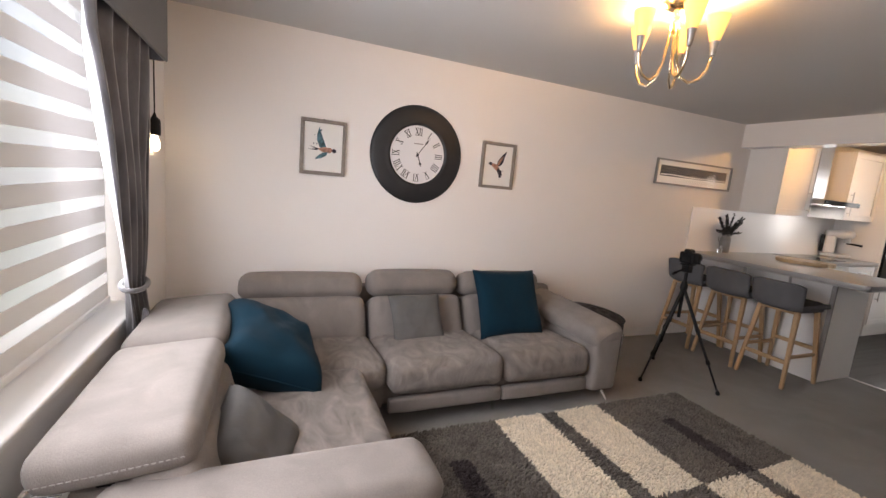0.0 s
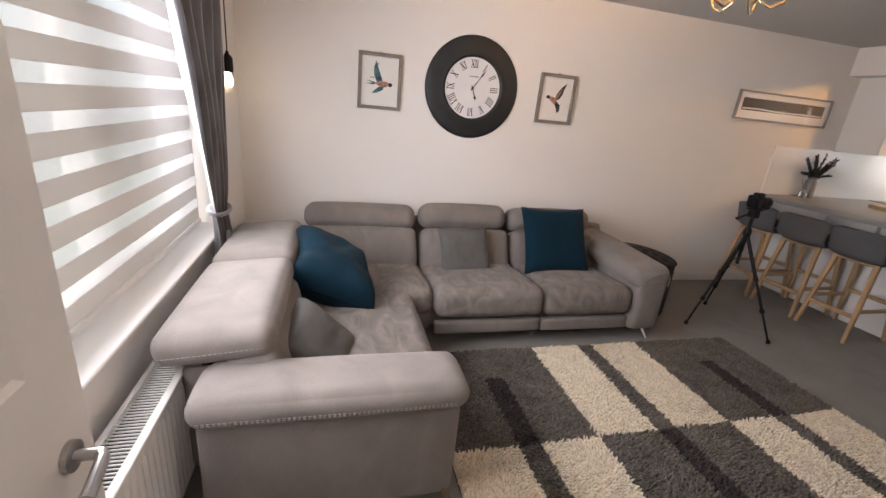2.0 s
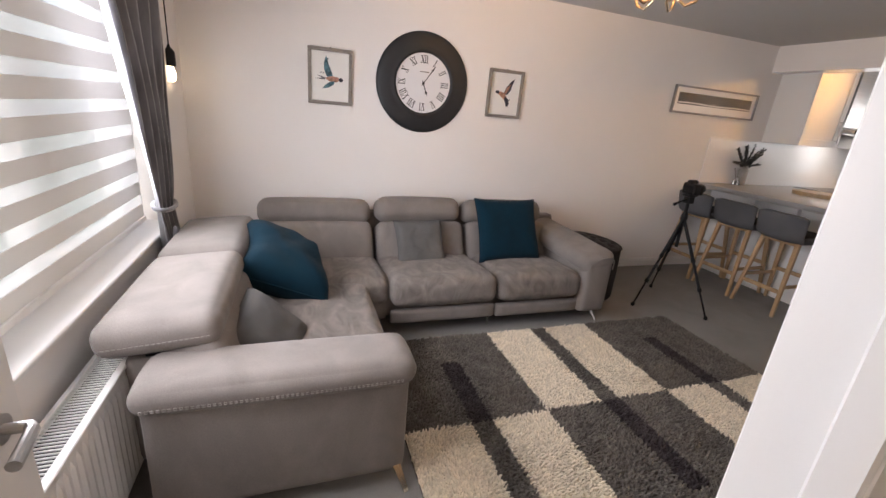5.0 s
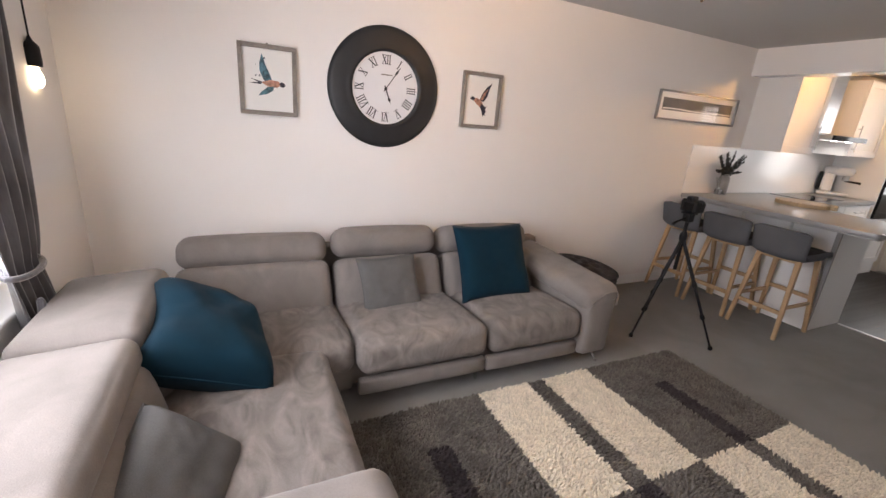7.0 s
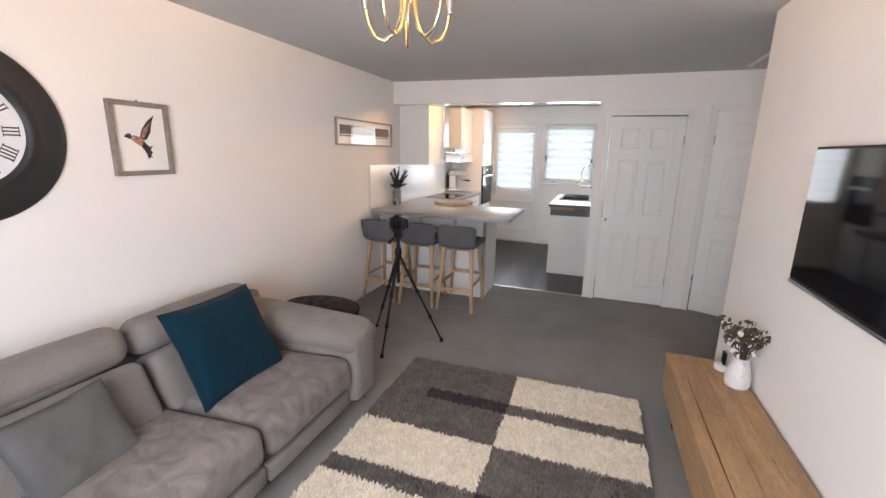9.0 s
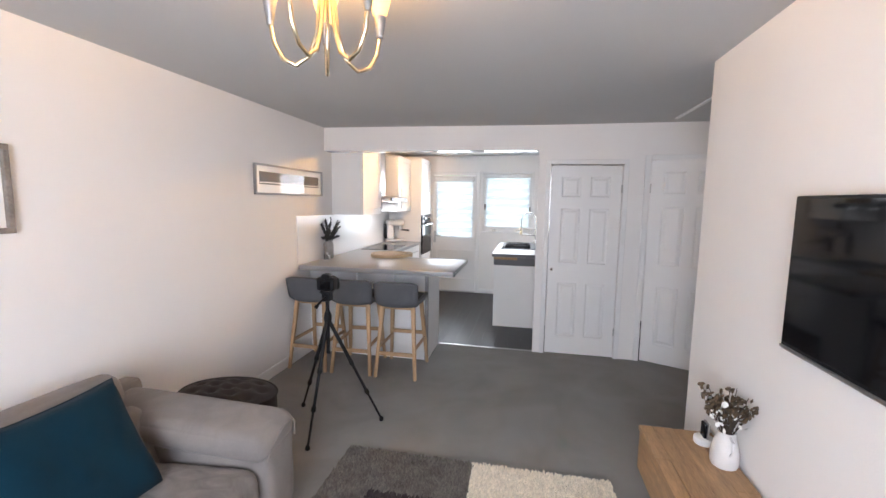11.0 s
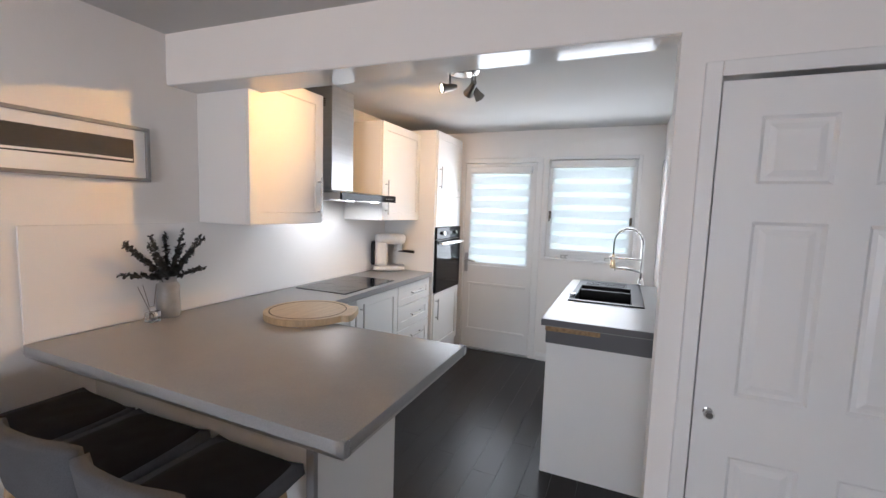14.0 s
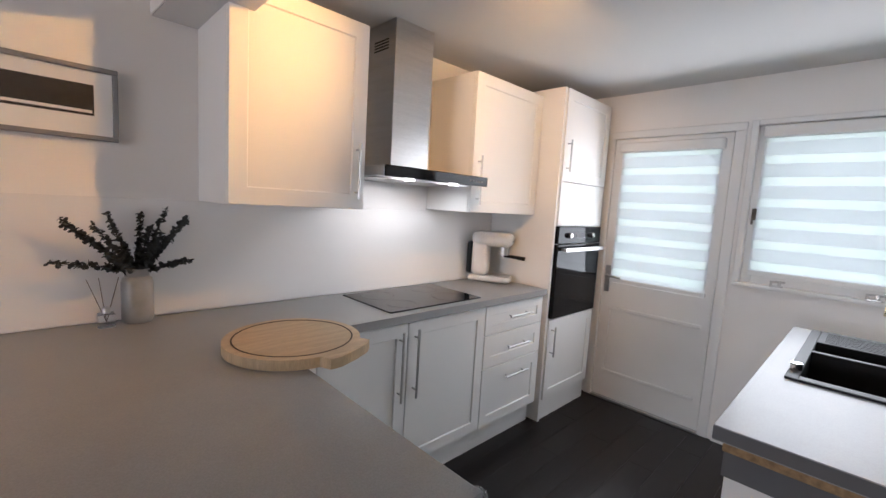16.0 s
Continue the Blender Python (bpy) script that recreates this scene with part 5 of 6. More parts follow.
for f in feet:
    a = HUB + (f - HUB).normalized() * 0.02 + Vector((0, 0, -0.02))
    leg = part("leg", tube(bmesh.new(), [a, a.lerp(f, 0.42)], 0.0125, 12), M_BLACK, tri)
    part("leg_section", tube(bmesh.new(), [a.lerp(f, 0.42), a.lerp(f, 0.72)], 0.0100, 12), M_BLACK, leg)
    part("leg_section", tube(bmesh.new(), [a.lerp(f, 0.72), f], 0.0075, 12), M_BLACK, leg)
    for t in (0.42, 0.72):
        part("leg_lock", tube(bmesh.new(), [a.lerp(f, t - 0.025), a.lerp(f, t - 0.01), a.lerp(f, t + 0.012)], 0.0155, 12), M_RUBBER, leg)
    part("rubber_foot", lathe(bmesh.new(), ((0.0, -0.012), (0.014, -0.012), (0.015, 0.004), (0.009, 0.016), (0.0, 0.016)), Matrix.Translation(f), 12), M_RUBBER, leg)
part("crown", lathe(bmesh.new(), ((0.0, -0.045), (0.020, -0.045), (0.026, -0.03), (0.026, 0.0), (0.020, 0.018), (0.015, 0.03), (0.0, 0.03)), Matrix.Translation(HUB), 18), M_BLACK, tri, "", 40)
part("centre_column", rod(bmesh.new(), HUB + Vector((0, 0, -0.26)), HUB + Vector((0, 0, 0.11)), 0.0125, n=14), M_BLACK, tri)
part("pan_head", boxes((HUB.x - 0.028, HUB.y - 0.028, HUB.z + 0.10, HUB.x + 0.028, HUB.y + 0.028, HUB.z + 0.155), (HUB.x - 0.045, HUB.y - 0.035, HUB.z + 0.155, HUB.x + 0.045, HUB.y + 0.035, HUB.z + 0.170), bevel=0.006, seg=2), M_BLACK, tri)
part("pan_handle", tube(bmesh.new(), [HUB + Vector((-0.02, 0.0, 0.13)), HUB + Vector((-0.07, 0.01, 0.110)), HUB + Vector((-0.125, 0.015, 0.085))], lambda t: 0.006 + 0.006 * (t > 0.6), 10), M_BLACK, tri, "pan handle with a grip")
dslr = thing("photo_camera", "black camera with a lens mounted on the tripod", "camera", tuple(HUB + Vector((0, 0, 0.17))))
CX, CYY, CZ = HUB.x, HUB.y, HUB.z + 0.171
b = part("body", boxes((CX - 0.035, CYY - 0.062, CZ, CX + 0.030, CYY + 0.062, CZ + 0.088), bevel=0.014, seg=3), M_BLACK, dslr)
part("viewfinder_hump", boxes((CX - 0.040, CYY - 0.026, CZ + 0.078, CX + 0.028, CYY + 0.026, CZ + 0.112), bevel=0.012, seg=2), M_BLACK, dslr)
part("grip", boxes((CX + 0.02, CYY - 0.068, CZ + 0.002, CX + 0.052, CYY - 0.034, CZ + 0.080), bevel=0.013, seg=3), M_RUBBER, dslr)
bm = bmesh.new()
lathe(bm, ((0.0, 0.0), (0.034, 0.0), (0.034, 0.03), (0.037, 0.034), (0.037, 0.075), (0.032, 0.085), (0.028, 0.083), (0.0, 0.070)), pose(CX + 0.028, CYY + 0.004, CZ + 0.044, 0, 90), 28)
part("lens", bm, M_BLACK, dslr, "black zoom lens", 40)
part("rear_screen", boxes((CX - 0.0375, CYY - 0.038, CZ + 0.012, CX - 0.0350, CYY + 0.034, CZ + 0.066)), M_BLACKGLASS, dslr, "dark rear display")

# ---- ottoman beside the sofa ----
ott = thing("ottoman", "round dark velvet ottoman with a buttoned top beside the sofa", "ottoman", (2.665, 2.73, 0))
OT = pose(2.665, 2.730, 0) @ Matrix.Diagonal((0.69, 1, 1, 1))
OR = 0.275


def tufted(u, v):
    a, r = 2 * math.pi * u, OR * v
    z = 0.455 + 0.035 * (1 - v ** 3)
    for bx, by in [(0.10 * math.cos(k * 2 * math.pi / 5), 0.10 * math.sin(k * 2 * math.pi / 5)) for k in range(5)] + [(0.195 * math.cos(k * 2 * math.pi / 9), 0.195 * math.sin(k * 2 * math.pi / 9)) for k in range(9)] + [(0, 0)]:
        d2 = (r * math.cos(a) - bx) ** 2 + (r * math.sin(a) - by) ** 2
        z -= 0.022 * math.exp(-d2 / 0.0009)
    return OT @ Vector((r * math.cos(a), r * math.sin(a), z))


bm = sheet(bmesh.new(), tufted, 64, 24)
bmesh.ops.remove_doubles(bm, verts=bm.verts, dist=1e-5)
part("buttoned_top", bm, M_TUFT, ott, "deep-buttoned dark velvet top", 180)
part("side", lathe(bmesh.new(), ((0.0, 0.02), (OR - 0.02, 0.02), (OR, 0.05), (OR + 0.004, 0.25), (OR, 0.43), (OR - 0.002, 0.456)), OT, 48), M_TUFT, ott, "", 60)
part("piping", tube(bmesh.new(), [OT @ Vector(((OR + 0.002) * math.cos(i * math.pi / 24), (OR + 0.002) * math.sin(i * math.pi / 24), 0.455)) for i in range(49)], 0.006, 8), M_TUFT, ott)
bm = bmesh.new()
for k in range(5):
    bmesh.ops.create_uvsphere(bm, u_segments=10, v_segments=6, radius=0.010, matrix=OT @ Matrix.Translation((0.10 * math.cos(k * 2 * math.pi / 5), 0.10 * math.sin(k * 2 * math.pi / 5), 0.466)) @ Matrix.Diagonal((1, 1, 0.5, 1)))
for k in range(4):
    part("foot", rod(bmesh.new(), OT @ Vector((0.2 * math.cos(k * 1.571 + 0.7), 0.2 * math.sin(k * 1.571 + 0.7), 0.0)), OT @ Vector((0.2 * math.cos(k * 1.571 + 0.7), 0.2 * math.sin(k * 1.571 + 0.7), 0.022)), 0.018, n=12), M_BLACK, ott)
part("buttons", bm, M_TUFT, ott, "round cloth-covered buttons")


# ---- kitchen: worktops and units ----
WT0, WT1 = 0.872, 0.910
PX0, PX1, PY0 = 4.268, 5.090, 1.748
FRONT_Y, WTF = 2.748, 2.722
top = thing("worktop", "grey laminate L-shaped worktop forming a breakfast bar", "worktop", (4.70, 2.50, WT0))
bm = bmesh.new()
plate(bm, ((PX0, PY0), (PX1, PY0), (PX1, WTF), (6.862, WTF), (6.862, NORTH - 0.014), (PX0, NORTH - 0.014)), Matrix.Translation((0, 0, WT0)), WT1 - WT0)
bmesh.ops.bevel(bm, geom=list(bm.edges), offset=0.004, segments=2, profile=0.5, affect="EDGES")
part("slab", bm, M_WORKTOP, top, "", 30)
part("edge_trim", boxes((PX0 + 0.004, PY0 + 0.004, WT0 - 0.010, PX1 - 0.004, PY0 + 0.022, WT0), (PX0 + 0.004, PY0 + 0.022, WT0 - 0.010, PX0 + 0.022, NORTH - 0.02, WT0)), M_STEEL, top, "pale strip under the worktop's edge")
for gx in (PX0 + 0.006, PX1 - 0.006):
    g = soft(bmesh.new(), (0.034, 0.034, 0.046), pose(gx, PY0 + 0.006, (WT0 + WT1) / 2), 0.014, (0, 0, 0), 8)
    part("corner_guard", g, M_CLEAR, top, "clear rubber corner guard", 60)
bar = thing("breakfast_bar_base", "white panelled base of the breakfast bar with a grey end trim", "cabinet", (4.75, 2.6, 0))
part("back_panel", boxes((4.505, 2.060, 0.0, 4.523, NORTH - 0.002, WT0 - 0.001), bevel=0.001), M_KIT, bar, "white panel facing the stools")
part("end_panel", boxes((4.505, 2.036, 0.0, 5.025, 2.058, WT0 - 0.001), bevel=0.001), M_KIT, bar, "white end panel")
part("corner_trim", boxes((4.490, 2.030, 0.0, 4.512, 2.062, WT0 - 0.001), bevel=0.002), M_FRAMESILVER, bar, "grey corner strip")
part("inner_panel", boxes((5.007, 2.060, 0.0, 5.025, FRONT_Y, WT0 - 0.001)), M_KIT, bar)
# Two pale blocks standing on the back panel, below the worktop.
for y in (2.38, 2.76):
    part("bracket", boxes((4.45, y - 0.025, WT0 - 0.14, 4.503, y + 0.03, WT0 - 0.012), bevel=0.004), M_KIT, bar, "small white block on the panel under the overhang")


def handle(bm, a, b, out):
    """A bar handle from a to b on two posts; out: how it stands off."""
    a, b, o = Vector(a), Vector(b), Vector(out)
    rod(bm, a + o, b + o, 0.006, n=12)
    for t in (0.12, 0.88):
        p = a.lerp(b, t)
        rod(bm, p, p + o, 0.0045, n=10)
    return bm


def shaker(bm, x0, x1, z0, z1, y, t=0.020, w=0.062):
    """A framed front in the plane y, facing -y: flat frame, recessed panel."""
    w = min(w, (x1 - x0) * 0.3, (z1 - z0) * 0.32)
    def v(x, z, d):
        return bm.verts.new((x, y + d, z))
    rings = [[v(x0, z0, t), v(x1, z0, t), v(x1, z1, t), v(x0, z1, t)]]
    for i, d in ((0.0, 0.0015), (0.0015, 0.0), (w, 0.0), (w + 0.004, 0.007)):
        rings.append([v(x0 + i, z0 + i, d), v(x1 - i, z0 + i, d), v(x1 - i, z1 - i, d), v(x0 + i, z1 - i, d)])
    for a, b in zip(rings, rings[1:]):
        for i in range(4):
            bm.faces.new((a[i], a[(i + 1) % 4], b[(i + 1) % 4], b[i]))
    bm.faces.new(rings[-1])
    bm.faces.new(rings[0][::-1])
    return bm


def unit_(name, label, x0, x1, z0, z1, y, fronts, back=NORTH - 0.002, category="cabinet", group="kitchen units"):
    """A carcass with framed fronts. fronts: (x0, x1, z0, z1, handle line or None)."""
    u = thing(name, label, category, ((x0 + x1) / 2, (y + back) / 2, z0), group)
    part("body", boxes((x0, y + 0.021, z0, x1, back, z1), bevel=0.001), M_KIT, u)
    for fx0, fx1, fz0, fz1, hl in fronts:
        drawer = hl is not None and hl[1] == hl[3]
        f = part("drawer_front" if drawer else "door", shaker(bmesh.new(), fx0 + 0.0015, fx1 - 0.0015, fz0 + 0.0015, fz1 - 0.0015, y), M_KIT, u)
        if hl:
            part("bar_handle", handle(bmesh.new(), (hl[0], y, hl[1]), (hl[2], y, hl[3]), (0, -0.030, 0)), M_STEEL, f, "brushed steel bar handle", 60)
    return u


unit_("base_cabinet", "white shaker base cabinet with long steel bar handles", 5.027, 5.742, 0.145, WT0 - 0.001, FRONT_Y, ((5.03, 5.29, 0.148, 0.862, None), (5.292, 5.742, 0.148, 0.862, (5.695, 0.50, 5.695, 0.83))))
unit_("base_cabinet", "white shaker base cabinet below the hob", 5.744, 6.292, 0.145, WT0 - 0.001, FRONT_Y, ((5.744, 6.292, 0.148, 0.862, (5.785, 0.50, 5.785, 0.83)),))
unit_("drawer_cabinet", "white shaker cabinet with three drawers", 6.294, 6.862, 0.145, WT0 - 0.001, FRONT_Y, ((6.296, 6.860, 0.695, 0.862, (6.49, 0.785, 6.70, 0.785)), (6.296, 6.860, 0.500, 0.692, (6.49, 0.60, 6.70, 0.60)), (6.296, 6.860, 0.148, 0.497, (6.49, 0.42, 6.70, 0.42))))
tagged(part("plinth", boxes((5.03, FRONT_Y + 0.055, 0.0, 6.862, FRONT_Y + 0.072, 0.143)), M_KIT), "white kickboard under the base units", "plinth", "kitchen units")
unit_("wall_cabinet", "white shaker wall cabinet beside the cooker hood", 5.012, 5.565, 1.366, 2.135, 2.885, ((5.012, 5.565, 1.366, 2.135, (5.520, 1.41, 5.520, 1.645)),), NORTH - 0.002)
unit_("wall_cabinet", "white shaker wall cabinet between hood and tall unit", 6.255, 6.890, 1.375, 2.135, 2.885, ((6.255, 6.890, 1.375, 2.135, (6.300, 1.42, 6.300, 1.69)),), NORTH - 0.002)
TY = 2.722
tall = unit_("tall_oven_unit", "tall white cabinet housing a built-in oven", 6.915, 7.515, 0.0, 2.175, TY, ((6.915, 7.515, 1.60, 2.172, (6.955, 1.66, 6.955, 1.86)), (6.915, 7.515, 0.148, 0.695, (6.955, 0.45, 6.955, 0.65))))
part("infill_panel", boxes((6.917, TY + 0.001, 1.318, 7.513, TY + 0.021, 1.597), bevel=0.0015), M_KIT, tall, "plain white panel")
part("side_panel", boxes((6.893, TY + 0.010, 0.0, 6.914, NORTH - 0.002, 2.175), bevel=0.001), M_KIT, tall)
oven = thing("built_in_oven", "black glass built-in oven with a steel handle", "oven", (7.215, TY, 0.70))
part("oven_door", boxes((6.925, TY - 0.012, 0.705, 7.505, TY + 0.019, 1.195), bevel=0.003), M_BLACKGLASS, oven, "black glass door")
part("control_panel", boxes((6.925, TY - 0.010, 1.200, 7.505, TY + 0.019, 1.312), bevel=0.003), M_BLACKGLASS, oven, "black control panel")
part("oven_handle", boxes((6.95, TY - 0.058, 1.150, 7.48, TY - 0.038, 1.178), (6.97, TY - 0.040, 1.155, 6.99, TY - 0.010, 1.175), (7.44, TY - 0.040, 1.155, 7.46, TY - 0.010, 1.175), bevel=0.003), M_STEEL, oven, "flat steel handle")
for kx in (7.05, 7.36):
    part("knob", lathe(bmesh.new(), ((0.0, 0.024), (0.014, 0.024), (0.018, 0.018), (0.019, 0.0), (0.0, 0.0)), pose(kx, TY - 0.010, 1.255, 90), 20), M_CHROME, oven, "round chrome knob")
part("display", boxes((7.155, TY - 0.0115, 1.238, 7.270, TY - 0.0100, 1.272)), M_DARKPANEL, oven, "small dark display")
hood = thing("cooker_hood", "stainless chimney cooker hood with a black front edge", "cooker hood", (5.915, 2.99, 1.50))
HX0, HX1, HY0 = 5.585, 6.240, 2.772
part("canopy", boxes((HX0, HY0, 1.518, HX1, NORTH - 0.014, 1.560), bevel=0.002), M_STEEL, hood)
part("front_strip", boxes((HX0 - 0.001, HY0 - 0.016, 1.514, HX1 + 0.001, HY0 - 0.001, 1.562), bevel=0.003), M_BLACKGLASS, hood, "black glass front strip")
bm = bmesh.new()
lo = [bm.verts.new(p) for p in ((HX0, HY0, 1.560), (HX1, HY0, 1.560), (HX1, NORTH - 0.014, 1.560), (HX0, NORTH - 0.014, 1.560))]
hi = [bm.verts.new(p) for p in ((5.775, 2.985, 1.585), (6.015, 2.985, 1.585), (6.015, NORTH - 0.014, 1.585), (5.775, NORTH - 0.014, 1.585))]
for i in range(4):
    bm.faces.new((lo[i], lo[(i + 1) % 4], hi[(i + 1) % 4], hi[i]))
part("shoulder", bm, M_STEEL, hood)
part("chimney", boxes((5.775, 2.985, 1.585, 6.015, NORTH - 0.014, CEIL - 0.001), bevel=0.002), M_STEEL, hood)
part("vent_slots", boxes(*[(5.7745, 3.04, 2.14 + 0.014 * i, 5.776, 3.16, 2.147 + 0.014 * i) for i in range(4)]), M_BLACK, hood, "dark ventilation slots")
part("filter", boxes((HX0 + 0.03, HY0 + 0.10, 1.512, HX1 - 0.03, NORTH - 0.05, 1.5175)), M_STEEL, hood, "metal grease filter")
for kx in (5.77, 6.06):
    part("hood_light", lathe(bmesh.new(), ((0.0, 0.0), (0.026, 0.0), (0.026, 0.006), (0.0, 0.006)), pose(kx, 2.83, 1.508), 18), M_HOODLED, hood, "small round lit lamp")
part("buttons", boxes(*[(6.10 + 0.022 * i, HY0 - 0.0175, 1.533, 6.112 + 0.022 * i, HY0 - 0.0160, 1.542) for i in range(5)]), M_DARKPANEL, hood, "row of small buttons")
splash = structure("splashback", boxes((4.275, NORTH - 0.011, WT1 + 0.001, 6.890, NORTH - 0.001, 1.364), (5.567, NORTH - 0.011, 1.364, 6.253, NORTH - 0.001, 2.02), bevel=0.001), M_SPLASH, "glossy white splashback panel behind the worktop", "splashback")
structure("splashback_south", boxes((5.30, KSOUTH, WT1 + 0.001, BACK - 0.002, KSOUTH + 0.009, 1.95), bevel=0.001), M_SPLASH, "glossy white wall panel behind the sink", "splashback")
hob = thing("induction_hob", "black glass hob set in the worktop", "hob", (5.97, 2.99, WT1))
HB = (5.655, 2.775, 6.275, 3.185)
part("glass_top", boxes((HB[0], HB[1], WT1, HB[2], HB[3], WT1 + 0.006), bevel=0.002), M_BLACKGLASS, hob)
for zx, zy, r in ((5.80, 2.88, 0.075), (5.80, 3.08, 0.09), (6.12, 2.88, 0.09), (6.12, 3.08, 0.075)):
    part("zone_ring", lathe(bmesh.new(), ((r - 0.0012, 0.0), (r, 0.0), (r, 0.0005), (r - 0.0012, 0.0005), (r - 0.0012, 0.0)), pose(zx, zy, WT1 + 0.006), 40), M_DARKPANEL, hob, "faint grey cooking zone ring")

# sink run
sx0, sx1, sy0, sy1 = 5.724, 7.215, KSOUTH + 0.010, 1.540
st = thing("sink_worktop", "pale grey laminate worktop with an inset sink", "worktop", (6.45, 1.21, WT0))
bx0_, bx1_, by0_, by1_ = 6.305, 7.180, 1.040, 1.450
bm = bmesh.new()
rings = [[bm.verts.new((x, y, z)) for x, y in ((x0, y0), (x1, y0), (x1, y1), (x0, y1))] for x0, y0, x1, y1 in ((sx0, sy0, sx1, sy1), (bx0_, by0_, bx1_, by1_)) for z in (WT0, WT1)]
for a, b in ((0, 1), (3, 2), (2, 0), (1, 3)):
    for i in range(4):
        bm.faces.new((rings[a][i], rings[a][(i + 1) % 4], rings[b][(i + 1) % 4], rings[b][i]))
part("slab", bm, M_WORKTOP, st, "grey laminate slab with a sink cut-out")
part("edge_band", boxes((sx0 - 0.001, sy0, WT0 + 0.003, sx0, sy1, WT1 - 0.003), (sx0, sy1, WT0 + 0.003, sx1, sy1 + 0.001, WT1 - 0.003)), M_DARKPANEL, st, "darker laminate edge band")
su = thing("sink_cabinet", "white sink cabinet with a bare end panel and dark top strip", "cabinet", (6.5, 1.2, 0), "kitchen units")
part("body", boxes((5.825, sy0, 0.12, sx1 - 0.02, 1.50, 0.70), bevel=0.001), M_KIT, su)
part("end_panel", boxes((5.800, sy0, 0.0, 5.823, 1.518, 0.765), bevel=0.001), M_KIT, su, "plain white end panel")
part("dark_strip", boxes((5.765, sy0, 0.768, 5.823, 1.520, WT0 - 0.001), bevel=0.001), M_DARKPANEL, su, "dark grey strip under the worktop")
part("batten", boxes((5.752, 1.24, WT0 - 0.034, 5.764, 1.522, WT0 - 0.001), bevel=0.002), M_CHIP, su, "raw wooden batten")
part("top_rail", boxes((5.825, 1.442, 0.70, sx1 - 0.02, 1.50, WT0 - 0.001)), M_KIT, su)
for x0, x1 in ((5.83, 6.28), (6.285, 6.735), (6.74, 7.19)):
    f = part("door", boxes((x0, 1.502, 0.14, x1, 1.521, 0.86), bevel=0.002), M_KIT, su)
part("kickboard", boxes((5.825, 1.44, 0.0, sx1 - 0.02, 1.458, 0.118)), M_DARKPANEL, su)
M_SINK = mat("dark_composite", (0.016, 0.016, 0.018), 0.45, rvar=0.03, spec=0.25, var=0.1, scale=40, fine=0.2, bscale=400)
sink = thing("kitchen_sink", "black composite one-and-a-half bowl sink with a drainer", "sink", (6.76, 1.19, WT1))
SX0, SX1, SY0, SY1 = 6.280, 7.200, 1.012, 1.470
bm = boxes((SX0, SY0, WT1, SX1, 1.085, WT1 + 0.008), (SX0, 1.435, WT1, SX1, SY1, WT1 + 0.008), (SX0, 1.085, WT1, 6.325, 1.435, WT1 + 0.008), (6.715, 1.085, WT1, 6.745, 1.435, WT1 + 0.008), (6.925, 1.085, WT1, SX1, 1.435, WT1 + 0.008), bevel=0.002)
part("rim", bm, M_SINK, sink, "dark composite rim and drainer")
for x0, x1, depth in ((6.325, 6.715, 0.17), (6.745, 6.925, 0.12)):
    bm = bmesh.new()
    vs = [[bm.verts.new((x, y, z)) for x, y in ((x0, 1.085), (x1, 1.085), (x1, 1.435), (x0, 1.435))] for z in (WT1 + 0.004, WT1 - depth)]
    for i in range(4):
        bm.faces.new((vs[0][i], vs[0][(i + 1) % 4], vs[1][(i + 1) % 4], vs[1][i]))
    bm.faces.new(vs[1])
    part("bowl", bm, M_BLACK, sink, "deep black bowl")
part("drainer_rib", boxes(*[(6.95 + 0.028 * i, 1.11, WT1 + 0.008, 6.954 + 0.028 * i, 1.41, WT1 + 0.0095) for i in range(8)]), M_SINK, sink)
bm = bmesh.new()
rod(bm, (6.40, 1.452, WT1 + 0.006), (6.40, 1.452, WT1 + 0.03), 0.017, n=16)
part("plug_knob", bm, M_CHROME, sink, "chrome waste knob")
tap = thing("spring_tap", "tall chrome kitchen tap with a spring neck and spray head", "tap", (7.165, 1.05, WT1))
TXX, TYY = 7.170, 1.012
part("post", rod(bmesh.new(), (TXX, TYY, WT1 + 0.006), (TXX, TYY, WT1 + 0.34), 0.013, n=16), M_CHROME, tap)
part("base_collar", lathe(bmesh.new(), ((0.0, 0.0), (0.028, 0.0), (0.028, 0.02), (0.02, 0.05), (0.013, 0.06), (0.0, 0.06)), pose(TXX, TYY, WT1 + 0.006), 22), M_CHROME, tap, "", 40)
arc = [(TXX, TYY + 0.1075 - 0.1075 * math.cos(t), WT1 + 0.34 + 0.12 * math.sin(t)) for t in [i * math.pi / 20 for i in range(21)]] + [(TXX, TYY + 0.215, WT1 + 0.28), (TXX, TYY + 0.215, WT1 + 0.235)]
neck = part("hose", tube(bmesh.new(), arc, 0.006, 10), M_BLACK, tap, "dark flexible hose", 60)
coil = []
pts = [Vector(p) for p in arc[:16]]
turns = 46
for i in range(turns * 8):
    t = i / (turns * 8) * (len(pts) - 1)
    k = int(t)
    p, d = pts[k].lerp(pts[k + 1], t - k), (pts[k + 1] - pts[k]).normalized()
    side = Vector((1, 0, 0))
    up = d.cross(side)
    a = i / 8 * 2 * math.pi
    coil.append(p + (side * math.cos(a) + up * math.sin(a)) * 0.0115)
part("spring", tube(bmesh.new(), coil, 0.0022, 5), M_CHROME, tap, "chrome coil spring", 180)
part("spray_head", lathe(bmesh.new(), ((0.0, -0.11), (0.021, -0.11), (0.023, -0.09), (0.016, -0.04), (0.012, 0.0), (0.0, 0.0)), pose(TXX, TYY + 0.215, WT1 + 0.24), 20), M_BRASS, tap, "pale gold spray head", 50)
